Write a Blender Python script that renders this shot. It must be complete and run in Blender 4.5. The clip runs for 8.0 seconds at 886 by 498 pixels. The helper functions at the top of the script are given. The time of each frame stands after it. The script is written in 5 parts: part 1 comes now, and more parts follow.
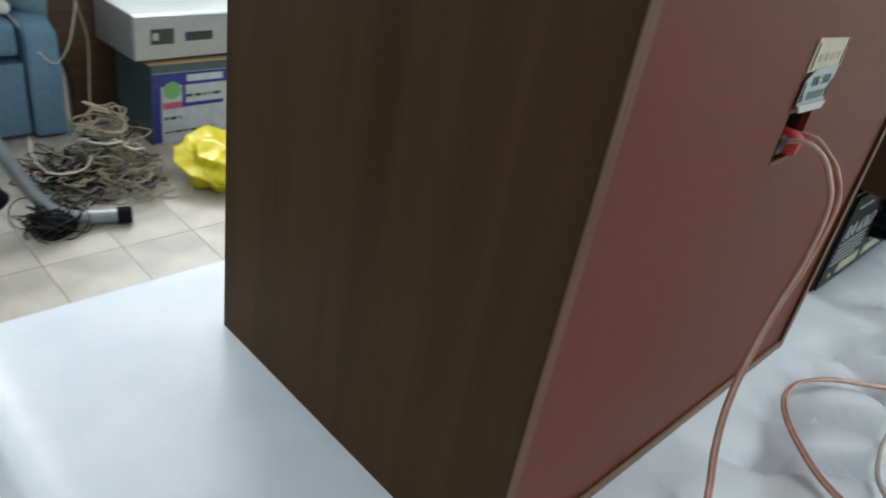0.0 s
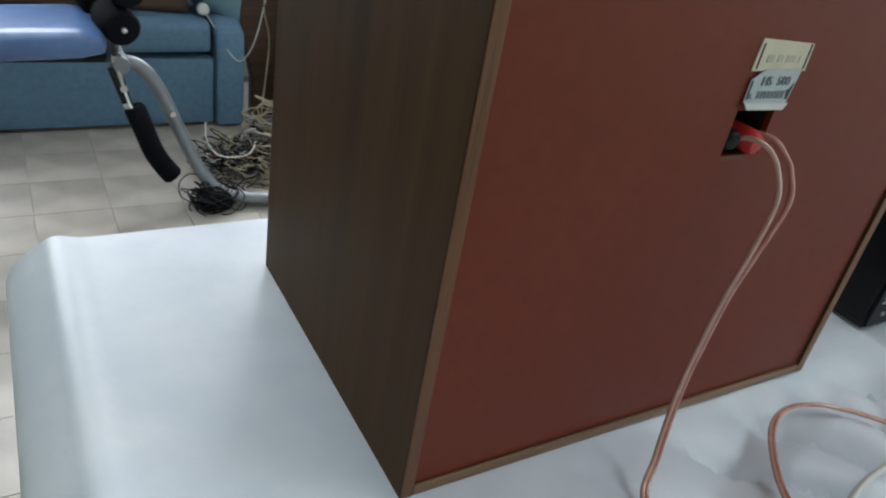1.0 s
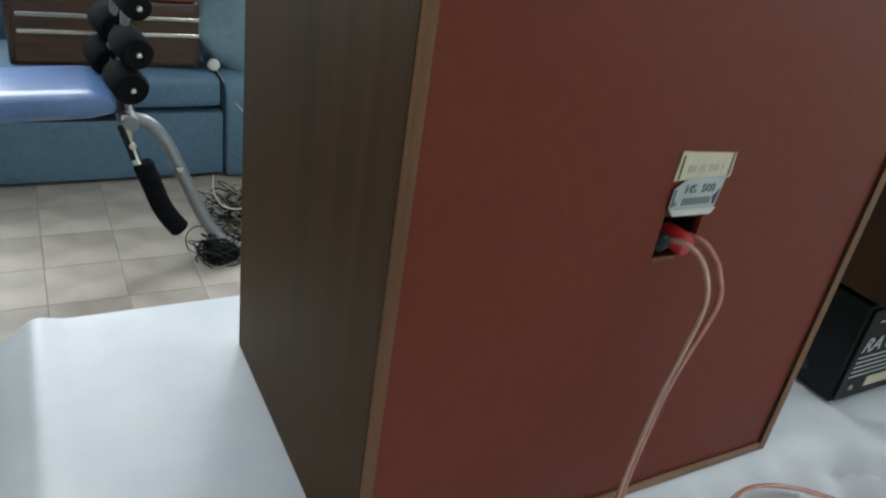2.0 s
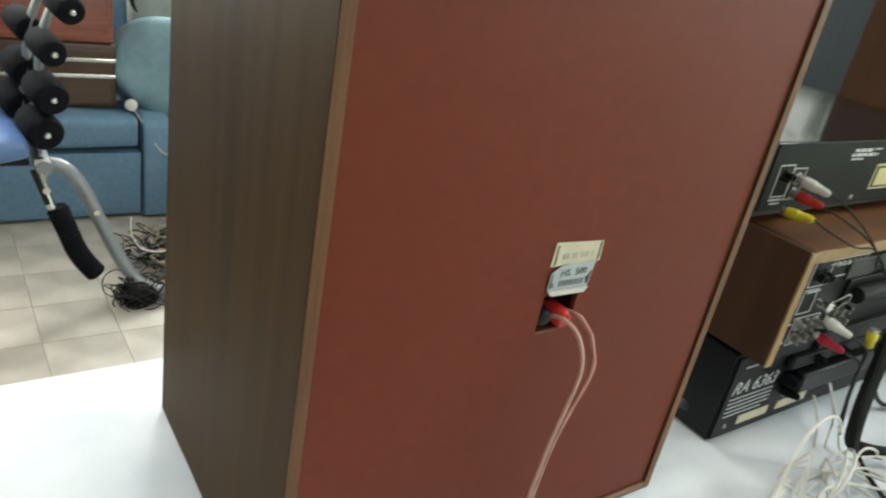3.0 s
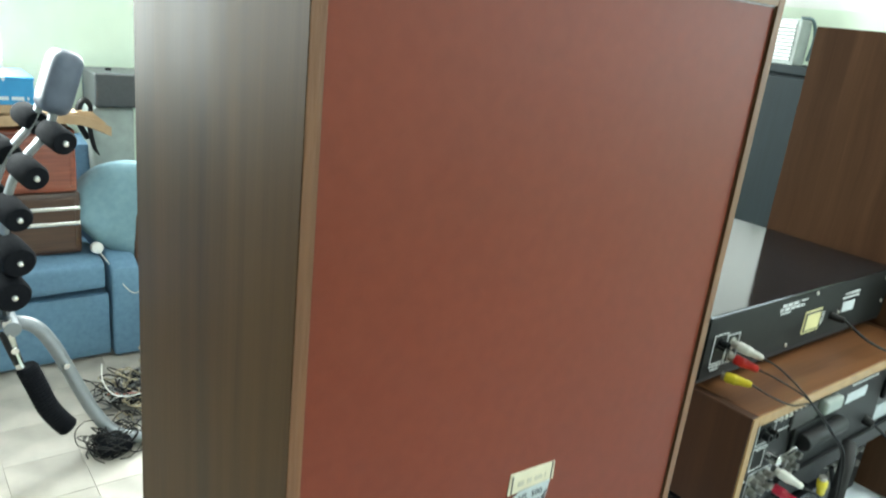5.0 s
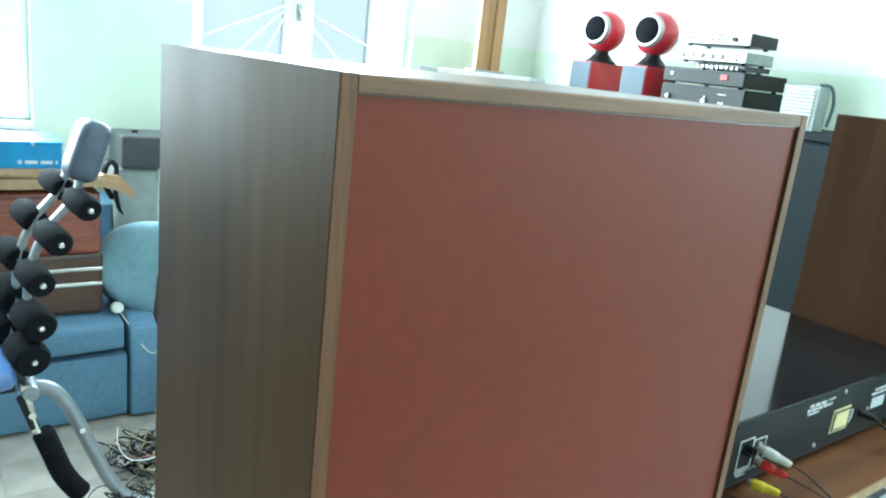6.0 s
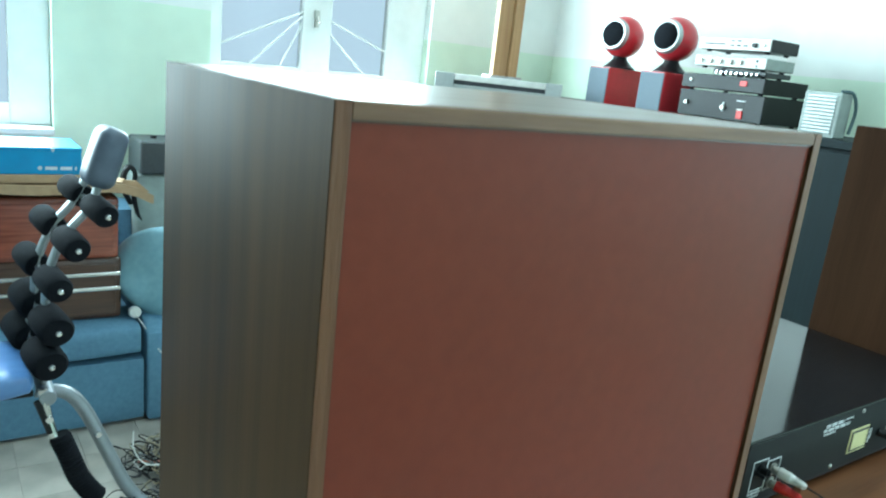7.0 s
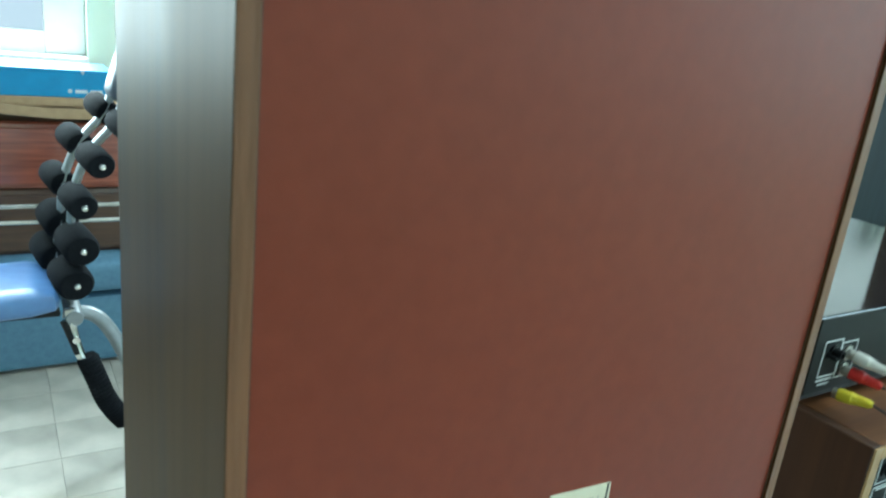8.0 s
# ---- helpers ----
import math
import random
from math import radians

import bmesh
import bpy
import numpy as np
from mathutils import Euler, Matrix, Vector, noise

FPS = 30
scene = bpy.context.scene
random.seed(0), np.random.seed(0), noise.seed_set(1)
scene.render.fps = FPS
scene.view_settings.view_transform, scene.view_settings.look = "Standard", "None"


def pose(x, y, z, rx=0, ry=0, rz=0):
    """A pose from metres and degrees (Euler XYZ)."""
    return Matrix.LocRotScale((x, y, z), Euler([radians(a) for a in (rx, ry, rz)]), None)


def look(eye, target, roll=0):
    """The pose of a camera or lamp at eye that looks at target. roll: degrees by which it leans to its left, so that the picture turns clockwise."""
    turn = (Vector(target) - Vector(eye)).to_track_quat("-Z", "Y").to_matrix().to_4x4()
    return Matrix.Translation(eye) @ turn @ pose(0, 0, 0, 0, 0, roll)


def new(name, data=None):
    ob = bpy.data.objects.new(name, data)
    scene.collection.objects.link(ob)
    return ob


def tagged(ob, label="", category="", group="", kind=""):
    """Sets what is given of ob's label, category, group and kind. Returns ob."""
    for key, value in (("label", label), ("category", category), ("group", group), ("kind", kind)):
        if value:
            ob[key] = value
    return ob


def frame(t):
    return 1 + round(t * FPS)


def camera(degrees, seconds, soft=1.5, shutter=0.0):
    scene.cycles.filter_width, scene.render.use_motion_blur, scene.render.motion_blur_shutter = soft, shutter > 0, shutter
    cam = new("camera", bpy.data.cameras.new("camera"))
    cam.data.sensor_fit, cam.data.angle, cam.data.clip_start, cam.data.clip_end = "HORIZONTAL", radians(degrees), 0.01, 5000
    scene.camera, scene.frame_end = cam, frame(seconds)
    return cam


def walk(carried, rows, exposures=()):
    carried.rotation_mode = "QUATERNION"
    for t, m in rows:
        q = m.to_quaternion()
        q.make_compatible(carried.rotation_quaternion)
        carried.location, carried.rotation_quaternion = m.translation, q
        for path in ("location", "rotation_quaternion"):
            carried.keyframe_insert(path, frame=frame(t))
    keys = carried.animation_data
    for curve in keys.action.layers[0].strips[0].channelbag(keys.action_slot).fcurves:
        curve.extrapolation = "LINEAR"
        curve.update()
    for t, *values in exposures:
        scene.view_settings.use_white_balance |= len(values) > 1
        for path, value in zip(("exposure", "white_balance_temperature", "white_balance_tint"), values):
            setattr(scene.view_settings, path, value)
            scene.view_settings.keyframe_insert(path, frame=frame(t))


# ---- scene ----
cam = camera(62.3, 8.0, soft=2.0, shutter=0.5)
PATH = [
    (0, (-0.233, -0.134, 0.359), (1.068, 1.014, -0.636), 10.4),
    (0.5, (-0.199, -0.209, 0.367), (0.908, 1.109, -0.652), 10.1),
    (1, (-0.18, -0.263, 0.369), (0.789, 1.172, -0.633), 10.6),
    (1.5, (-0.151, -0.268, 0.386), (0.765, 1.227, -0.577), 9.9),
    (1.7, (-0.145, -0.272, 0.398), (0.774, 1.232, -0.549), 9.5),
    (2.8, (-0.15, -0.31, 0.474), (0.925, 1.15, -0.368), 10.8),
    (3, (-0.16, -0.316, 0.481), (0.959, 1.123, -0.341), 11.1),
    (3.5, (-0.161, -0.32, 0.513), (1.025, 1.087, -0.27), 10.2),
    (4, (-0.161, -0.319, 0.547), (1.051, 1.092, -0.188), 8.5),
    (4.5, (-0.162, -0.321, 0.58), (1.051, 1.12, -0.093), 7.2),
    (5, (-0.163, -0.315, 0.609), (1.038, 1.163, 0.0), 6.5),
    (6.5, (-0.155, -0.293, 0.674), (1.009, 1.266, 0.209), 6.6),
    (6.8, (-0.152, -0.294, 0.678), (0.997, 1.273, 0.205), 6.4),
    (7, (-0.145, -0.294, 0.669), (0.989, 1.282, 0.185), 6.4),
    (7.5, (-0.119, -0.286, 0.61), (0.965, 1.308, 0.077), 6.3),
    (8, (-0.071, -0.256, 0.539), (0.956, 1.357, -0.048), 6.5),
]
EXPOSURES = [(0, -0.72, 6600, 12), (0.5, -0.77, 6600, 12), (1, -0.97, 6500, 12), (1.5, -1.06, 6500, 12), (3, -0.27, 7350, 9), (4.5, 0.36, 7550, 10), (5, 0.38, 6650, 0), (6.5, 0.18, 5600, -9), (7, -0.14, 5500, -13), (7.5, -0.08, 5600, -15), (8, 0.05, 5700, -12)]

walk(cam, [(t, look(eye, target, roll)) for t, eye, target, roll in PATH], EXPOSURES)

# ---- light ----
world = bpy.data.worlds.new("sky")
scene.world = world
world.use_nodes = True
wn = world.node_tree
sky = wn.nodes.new("ShaderNodeTexSky")
sky.sky_type, sky.sun_disc = "NISHITA", False
sky.sun_elevation, sky.sun_rotation = radians(38), radians(-30)
wn.links.new(sky.outputs[0], wn.nodes["Background"].inputs[0])
wn.nodes["Background"].inputs[1].default_value = 0.12

FLOOR, CEIL = -0.755, 2.05
FAR, RIGHT, LEFT, BACK = 3.1, 2.95, -5.2, -2.6


def area_lamp(name, m, sx, sy, watts, colour):
    d = bpy.data.lights.new(name, "AREA")
    d.shape, d.size, d.size_y, d.energy, d.color = "RECTANGLE", sx, sy, watts, colour
    ob = new(name, d)
    ob.matrix_world = m
    return ob


sun = bpy.data.lights.new("sun", "SUN")
sun.energy, sun.angle, sun.color = 1.0, radians(12), (1, 0.96, 0.9)
new("sun", sun).matrix_world = look((-2, 6, 5), (0, 0, 0))
area_lamp("window_light", pose(-0.4, FAR + 0.02, 0.95, -90, 0, 0), 1.3, 1.35, 138, (0.90, 0.96, 1))
area_lamp("window_light", pose(1.47, FAR + 0.02, 1.1, -90, 0, 0), 1.05, 1.0, 112, (0.90, 0.96, 1))
area_lamp("tube_light", pose(1.5, -0.62, CEIL - 0.13, 0, 0, 80), 1.2, 0.12, 26, (0.95, 0.98, 1))
area_lamp("window_light", pose(RIGHT + 0.02, -1.75, 1.05, 0, 90, 0), 1.15, 1.05, 36, (0.74, 0.88, 1))


# ---- materials ----
def material(name, colour, rough=0.5, metal=0.0, second=None, scale=20.0, stretch=(1, 1, 1), bump=0.0, bump_scale=200.0,
             spots=None, coat=0.0, per_object=0.0, spec=0.5, alpha=1.0):
    """A surface of two tones mixed by noise, with stains at a larger size and fine relief."""
    m = bpy.data.materials.new(name)
    m.use_nodes = True
    n, l = m.node_tree.nodes, m.node_tree.links
    b = n["Principled BSDF"]
    b.inputs["Roughness"].default_value = rough
    b.inputs["Metallic"].default_value = metal
    b.inputs["Coat Weight"].default_value = coat
    b.inputs["Coat Roughness"].default_value = 0.2
    b.inputs["Specular IOR Level"].default_value = spec
    co = n.new("ShaderNodeTexCoord")
    mp = n.new("ShaderNodeMapping")
    mp.inputs["Scale"].default_value = stretch
    l.new(co.outputs["Object"], mp.inputs[0])
    tx = n.new("ShaderNodeTexNoise")
    tx.inputs["Scale"].default_value, tx.inputs["Detail"].default_value = scale, 6
    l.new(mp.outputs[0], tx.inputs["Vector"])
    ramp = n.new("ShaderNodeValToRGB")
    second = second or tuple(c * 0.8 for c in colour)
    ramp.color_ramp.elements[0].position, ramp.color_ramp.elements[1].position = 0.32, 0.68
    ramp.color_ramp.elements[0].color, ramp.color_ramp.elements[1].color = (*second, 1), (*colour, 1)
    l.new(tx.outputs["Fac"], ramp.inputs[0])
    out = ramp.outputs[0]
    big = n.new("ShaderNodeTexNoise")
    big.inputs["Scale"].default_value, big.inputs["Detail"].default_value = 3.0, 3
    l.new(co.outputs["Object"], big.inputs["Vector"])
    mix = n.new("ShaderNodeMix")
    mix.data_type, mix.blend_type = "RGBA", "MULTIPLY"
    mix.inputs[0].default_value = 1.0
    r2 = n.new("ShaderNodeValToRGB")
    r2.color_ramp.elements[0].position, r2.color_ramp.elements[1].position = 0.3, 0.6
    low = spots or (0.9, 0.9, 0.9)
    r2.color_ramp.elements[0].color, r2.color_ramp.elements[1].color = (*low, 1), (1, 1, 1, 1)
    l.new(big.outputs["Fac"], r2.inputs[0])
    l.new(out, mix.inputs[6]), l.new(r2.outputs[0], mix.inputs[7])
    out = mix.outputs[2]
    if per_object:
        oi = n.new("ShaderNodeObjectInfo")
        hs = n.new("ShaderNodeHueSaturation")
        mr = n.new("ShaderNodeMapRange")
        mr.inputs[3].default_value, mr.inputs[4].default_value = 1 - per_object, 1 + per_object
        l.new(oi.outputs["Random"], mr.inputs[0]), l.new(mr.outputs[0], hs.inputs["Value"]), l.new(out, hs.inputs["Color"])
        out = hs.outputs[0]
    l.new(out, b.inputs["Base Color"])
    rr = n.new("ShaderNodeMapRange")
    rr.inputs[3].default_value, rr.inputs[4].default_value = max(rough - 0.06, 0.02), min(rough + 0.08, 1)
    l.new(big.outputs["Fac"], rr.inputs[0]), l.new(rr.outputs[0], b.inputs["Roughness"])
    if bump:
        bn = n.new("ShaderNodeTexNoise")
        bn.inputs["Scale"].default_value, bn.inputs["Detail"].default_value = bump_scale, 4
        l.new(mp.outputs[0], bn.inputs["Vector"])
        bp = n.new("ShaderNodeBump")
        bp.inputs["Strength"].default_value, bp.inputs["Distance"].default_value = bump, 0.002
        l.new(bn.outputs["Fac"], bp.inputs["Height"]), l.new(bp.outputs[0], b.inputs["Normal"])
    return m


def glowing(name, colour, strength):
    m = bpy.data.materials.new(name)
    m.use_nodes = True
    b = m.node_tree.nodes["Principled BSDF"]
    b.inputs["Base Color"].default_value = (*colour, 1)
    b.inputs["Emission Color"].default_value = (*colour, 1)
    b.inputs["Emission Strength"].default_value = strength
    return m


def veneer(name, tones, along, rough, spec, coat=0.0, wander=0.012):
    """Wood veneer: broad bands, streaks and pores that wander along the grain; tones run dark, middle, light."""
    m = bpy.data.materials.new(name)
    m.use_nodes = True
    n, l = m.node_tree.nodes, m.node_tree.links
    b = n["Principled BSDF"]
    b.inputs["Specular IOR Level"].default_value = spec
    b.inputs["Coat Weight"].default_value, b.inputs["Coat Roughness"].default_value = coat, 0.15
    co = n.new("ShaderNodeTexCoord")
    drift = n.new("ShaderNodeTexNoise")
    drift.inputs["Scale"].default_value, drift.inputs["Detail"].default_value = 4.0, 2
    l.new(co.outputs["Object"], drift.inputs["Vector"])
    mad = n.new("ShaderNodeVectorMath")
    mad.operation = "MULTIPLY_ADD"
    mad.inputs[1].default_value = (wander,) * 3
    l.new(drift.outputs["Color"], mad.inputs[0]), l.new(co.outputs["Object"], mad.inputs[2])
    layers = []
    for across, length, detail in ((15, 0.9, 3), (52, 1.3, 4), (300, 7.0, 2)):
        mp = n.new("ShaderNodeMapping")
        mp.inputs["Scale"].default_value = tuple(length if k == along else across for k in range(3))
        l.new(mad.outputs[0], mp.inputs[0])
        tx = n.new("ShaderNodeTexNoise")
        tx.inputs["Scale"].default_value, tx.inputs["Detail"].default_value = 1.0, detail
        l.new(mp.outputs[0], tx.inputs["Vector"])
        layers.append(tx.outputs["Fac"])
    total = None
    for k, (f, w) in enumerate(zip(layers, (0.56, 0.32, 0.12))):
        mul = n.new("ShaderNodeMath")
        mul.operation = "MULTIPLY_ADD"
        mul.inputs[1].default_value, mul.inputs[2].default_value = w, 0.0
        l.new(f, mul.inputs[0])
        if total:
            l.new(total, mul.inputs[2])
        total = mul.outputs[0]
    ramp = n.new("ShaderNodeValToRGB")
    e = ramp.color_ramp.elements
    e[0].position, e[1].position = 0.36, 0.64
    e[0].color, e[1].color = (*tones[0], 1), (*tones[2], 1)
    mid = e.new(0.5)
    mid.color = (*tones[1], 1)
    l.new(total, ramp.inputs[0]), l.new(ramp.outputs[0], b.inputs["Base Color"])
    rr = n.new("ShaderNodeMapRange")
    rr.inputs[3].default_value, rr.inputs[4].default_value = rough - 0.06, rough + 0.10
    l.new(layers[0], rr.inputs[0]), l.new(rr.outputs[0], b.inputs["Roughness"])
    bp = n.new("ShaderNodeBump")
    bp.inputs["Strength"].default_value, bp.inputs["Distance"].default_value = 0.06, 0.001
    l.new(layers[2], bp.inputs["Height"]), l.new(bp.outputs[0], b.inputs["Normal"])
    return m


WALNUT = veneer("walnut_veneer", ((0.046, 0.0242, 0.0100), (0.066, 0.0356, 0.0148), (0.088, 0.0485, 0.0205)), 2, 0.52, 0.075)
WALNUT_TOP = veneer("polished_walnut_top", ((0.040, 0.021, 0.010), (0.058, 0.031, 0.014), (0.080, 0.045, 0.020)), 0, 0.30, 0.9)
WALNUT2 = veneer("teak_veneer", ((0.044, 0.0195, 0.0098), (0.070, 0.0330, 0.0165), (0.100, 0.0490, 0.0255)), 2, 0.5, 0.12, wander=0.03)
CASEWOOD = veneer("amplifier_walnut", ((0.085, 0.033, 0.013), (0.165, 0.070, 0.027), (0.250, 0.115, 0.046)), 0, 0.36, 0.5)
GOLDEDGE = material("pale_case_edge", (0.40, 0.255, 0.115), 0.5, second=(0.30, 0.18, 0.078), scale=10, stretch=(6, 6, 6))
# the case walnut again, with the shade on its sides put into the tones
CASEWOOD_SHADED = veneer("amplifier_walnut_shaded", ((0.024, 0.009, 0.004), (0.046, 0.018, 0.0075), (0.072, 0.030, 0.012)), 2, 0.42, 0.4)
EDGEWOOD = material("edge_wood", (0.190, 0.080, 0.032), 0.5, second=(0.118, 0.046, 0.018), scale=8, stretch=(10, 10, 0.8), bump=0.3, bump_scale=40, spots=(0.75, 0.72, 0.7))
EDGEWOOD_X = material("edge_wood_level", (0.29, 0.165, 0.092), 0.5, second=(0.18, 0.092, 0.048), scale=8, stretch=(0.8, 10, 10), bump=0.3, bump_scale=40, spots=(0.6, 0.58, 0.58))
EDGERED = material("stained_edge_wood", (0.230, 0.108, 0.050), 0.5, second=(0.160, 0.070, 0.032), scale=9, stretch=(10, 10, 0.8), bump=0.3, bump_scale=40, spots=(0.7, 0.66, 0.62))
PANEL = material("red_brown_board", (0.172, 0.0290, 0.0118), 0.50, second=(0.156, 0.0250, 0.0096), scale=90, bump=0.03, bump_scale=900, spots=(0.88, 0.86, 0.84), spec=0.32)
CLOTH = material("white_table_sheet", (0.77, 0.825, 0.88), 0.42, second=(0.68, 0.745, 0.81), scale=16, bump=0.22, bump_scale=45, spots=(0.82, 0.855, 0.90))
GLOSSBLACK = material("gloss_black_cover", (0.011, 0.012, 0.014), 0.09, second=(0.009, 0.010, 0.012), scale=6, spec=0.38)
DARKSLOT = material("terminal_cup_black", (0.02, 0.018, 0.018), 0.5)
CRIMSON = material("dull_crimson_plastic", (0.22, 0.018, 0.035), 0.35, second=(0.14, 0.012, 0.022), scale=80)
CRIMSONPLUG = material("crimson_plastic", (0.46, 0.012, 0.045), 0.35)
REDPLASTIC = material("red_plastic", (0.62, 0.03, 0.03), 0.35)
WHITEPLASTIC = material("white_plastic", (0.72, 0.71, 0.68), 0.4)
YELLOWPLASTIC = material("yellow_plastic", (0.72, 0.60, 0.04), 0.38)
PAPER = material("cream_label", (0.68, 0.62, 0.48), 0.6, second=(0.6, 0.54, 0.40), scale=60)
WARNPAPER = material("yellow_label", (0.70, 0.64, 0.34), 0.55, second=(0.64, 0.58, 0.29), scale=60)
FOIL = material("silver_label", (0.52, 0.57, 0.60), 0.4, metal=0.35, second=(0.44, 0.48, 0.50), scale=40)
INK = material("dark_ink", (0.05, 0.05, 0.06), 0.6)
INKGREY = material("worn_ink", (0.20, 0.22, 0.24), 0.6)
FADED = material("faded_ink", (0.50, 0.46, 0.37), 0.6)
WHITEINK = material("white_print", (0.70, 0.72, 0.74), 0.6)
COPPERWIRE = material("clear_copper_cable", (0.62, 0.38, 0.31), 0.22, second=(0.52, 0.29, 0.23), scale=120, coat=0.6)
REDWIRE = material("red_trace_cable", (0.58, 0.30, 0.24), 0.25, second=(0.46, 0.16, 0.13), scale=60, coat=0.5)
BLACKWIRE = material("black_cable", (0.011, 0.011, 0.012), 0.55, spec=0.3)
TANWIRE = material("tan_cable", (0.37, 0.315, 0.22), 0.55, second=(0.29, 0.245, 0.165))
WHITEWIRE = material("white_cable", (0.78, 0.77, 0.73), 0.45)
GREYWIRE = material("grey_cable", (0.17, 0.17, 0.18), 0.5)
BLACKMETAL = material("black_enamel", (0.010, 0.011, 0.013), 0.34, second=(0.007, 0.008, 0.009), scale=60, spec=0.25)
BACKPLATE = material("black_rear_plate", (0.010, 0.011, 0.012), 0.5, second=(0.007, 0.008, 0.009), scale=60, spec=0.22)
GREYPLATE = material("grey_rear_plate", (0.045, 0.050, 0.055), 0.42, second=(0.034, 0.038, 0.042), scale=80)
CHROME = material("chrome", (0.75, 0.75, 0.74), 0.18, metal=1.0)
NICKEL = material("dull_nickel", (0.50, 0.49, 0.46), 0.35, metal=1.0)
TILE = material("cement_floor_tile", (0.495, 0.460, 0.408), 0.40, second=(0.38, 0.355, 0.315), scale=9, bump=0.12, bump_scale=150, spots=(0.74, 0.73, 0.72), per_object=0.06)
GROUT = material("tile_joint", (0.44, 0.41, 0.36), 0.8, scale=50)
SOFA = material("blue_upholstery", (0.140, 0.258, 0.372), 0.72, second=(0.112, 0.212, 0.315), scale=60, bump=0.3, bump_scale=700, spots=(0.85, 0.85, 0.88))
CUSHION = material("pale_blue_cushion", (0.205, 0.330, 0.385), 0.78, second=(0.165, 0.285, 0.340), scale=40, bump=0.3, bump_scale=700)
VINYL = material("blue_vinyl", (0.10, 0.20, 0.42), 0.30, spec=0.7, second=(0.08, 0.16, 0.36), scale=30, bump=0.1, bump_scale=300)
GREYVINYL = material("slate_vinyl", (0.085, 0.105, 0.145), 0.45, scale=30, bump=0.15, bump_scale=400)
FOAM = material("black_foam", (0.006, 0.007, 0.010), 0.9, second=(0.010, 0.011, 0.014), scale=150, bump=0.4, bump_scale=400, spec=0.1)
STEEL = material("silver_painted_steel", (0.29, 0.31, 0.33), 0.40, metal=0.5, second=(0.25, 0.27, 0.29), scale=50)
MAHOGANY = material("mahogany_case", (0.290, 0.076, 0.042), 0.20, second=(0.165, 0.040, 0.024), scale=8, stretch=(0.7, 12, 12), coat=0.6)
DARKWOOD = material("dark_wood", (0.085, 0.040, 0.022), 0.35, second=(0.048, 0.022, 0.013), scale=8, stretch=(0.7, 12, 12), coat=0.2)
CARD = material("cardboard", (0.42, 0.29, 0.17), 0.8, second=(0.36, 0.24, 0.14), scale=40, bump=0.2, bump_scale=300)
BLUEBOX = material("blue_carton", (0.03, 0.26, 0.52), 0.4, second=(0.025, 0.22, 0.46), scale=20)
PRINTBLUE = material("carton_print_blue", (0.035, 0.045, 0.30), 0.5)
PRINTWHITE = material("carton_print_white", (0.62, 0.66, 0.70), 0.55, scale=25)
PRINTGREEN = material("carton_print_green", (0.20, 0.50, 0.18), 0.55)
PRINTRED = material("carton_print_red", (0.60, 0.14, 0.18), 0.55)
CARTONSIDE = material("carton_side_teal", (0.085, 0.135, 0.145), 0.6, second=(0.06, 0.10, 0.11), scale=14)
YELLOWBAG = material("yellow_plastic_bag", (0.78, 0.66, 0.02), 0.35, second=(0.66, 0.55, 0.01), scale=12, bump=0.3, bump_scale=30)
SILVER = material("silver_metal_case", (0.46, 0.48, 0.48), 0.4, metal=0.5, second=(0.42, 0.44, 0.44), scale=60)
WHITEPAINT = material("white_window_paint", (0.80, 0.81, 0.80), 0.45, second=(0.76, 0.77, 0.76), scale=20, bump=0.1, bump_scale=80)
BALLRED = material("red_lacquer", (0.50, 0.025, 0.040), 0.28, second=(0.45, 0.02, 0.032), scale=30, coat=0.4)
GRILLEGREY = material("grey_grille_cloth", (0.110, 0.135, 0.160), 0.8, second=(0.125, 0.15, 0.185), scale=200, bump=0.3, bump_scale=900)
GREENGREY = material("grey_green_plastic", (0.30, 0.34, 0.32), 0.5, scale=20)
TEALCAB = material("dark_teal_cabinet", (0.008, 0.015, 0.018), 0.6, second=(0.006, 0.011, 0.013), scale=10, stretch=(8, 8, 0.5), bump=0.05, bump_scale=60, spec=0.2)
POSTWOOD = material("pine_board", (0.46, 0.28, 0.13), 0.5, second=(0.34, 0.19, 0.085), scale=6, stretch=(10, 10, 0.4), bump=0.2, bump_scale=40)
OUTSIDE = glowing("daylight_outside", (0.66, 0.69, 0.76), 1.05)
TUBE = glowing("tube_glow", (0.95, 0.98, 1.0), 6.0)

# painted wall: white above, pale green dado below
WALL = material("two_tone_wall_paint", (0.80, 0.815, 0.79), 0.55, second=(0.76, 0.775, 0.75), scale=6, bump=0.2, bump_scale=90, spots=(0.94, 0.94, 0.94))


def add_dado(m, height, colour):
    n, l = m.node_tree.nodes, m.node_tree.links
    b = n["Principled BSDF"]
    old = b.inputs["Base Color"].links[0].from_socket
    geo = n.new("ShaderNodeTexCoord")
    sep = n.new("ShaderNodeSeparateXYZ")
    l.new(geo.outputs["Object"], sep.inputs[0])
    step = n.new("ShaderNodeMath")
    step.operation = "LESS_THAN"
    step.inputs[1].default_value = height
    l.new(sep.outputs["Z"], step.inputs[0])
    mx = n.new("ShaderNodeMix")
    mx.data_type = "RGBA"
    tint = n.new("ShaderNodeMix")
    tint.data_type, tint.blend_type = "RGBA", "MULTIPLY"
    tint.inputs[0].default_value = 1
    tint.inputs[7].default_value = (*colour, 1)
    l.new(old, tint.inputs[6])
    l.new(step.outputs[0], mx.inputs[0]), l.new(old, mx.inputs[6]), l.new(tint.outputs[2], mx.inputs[7])
    l.new(mx.outputs[2], b.inputs["Base Color"])


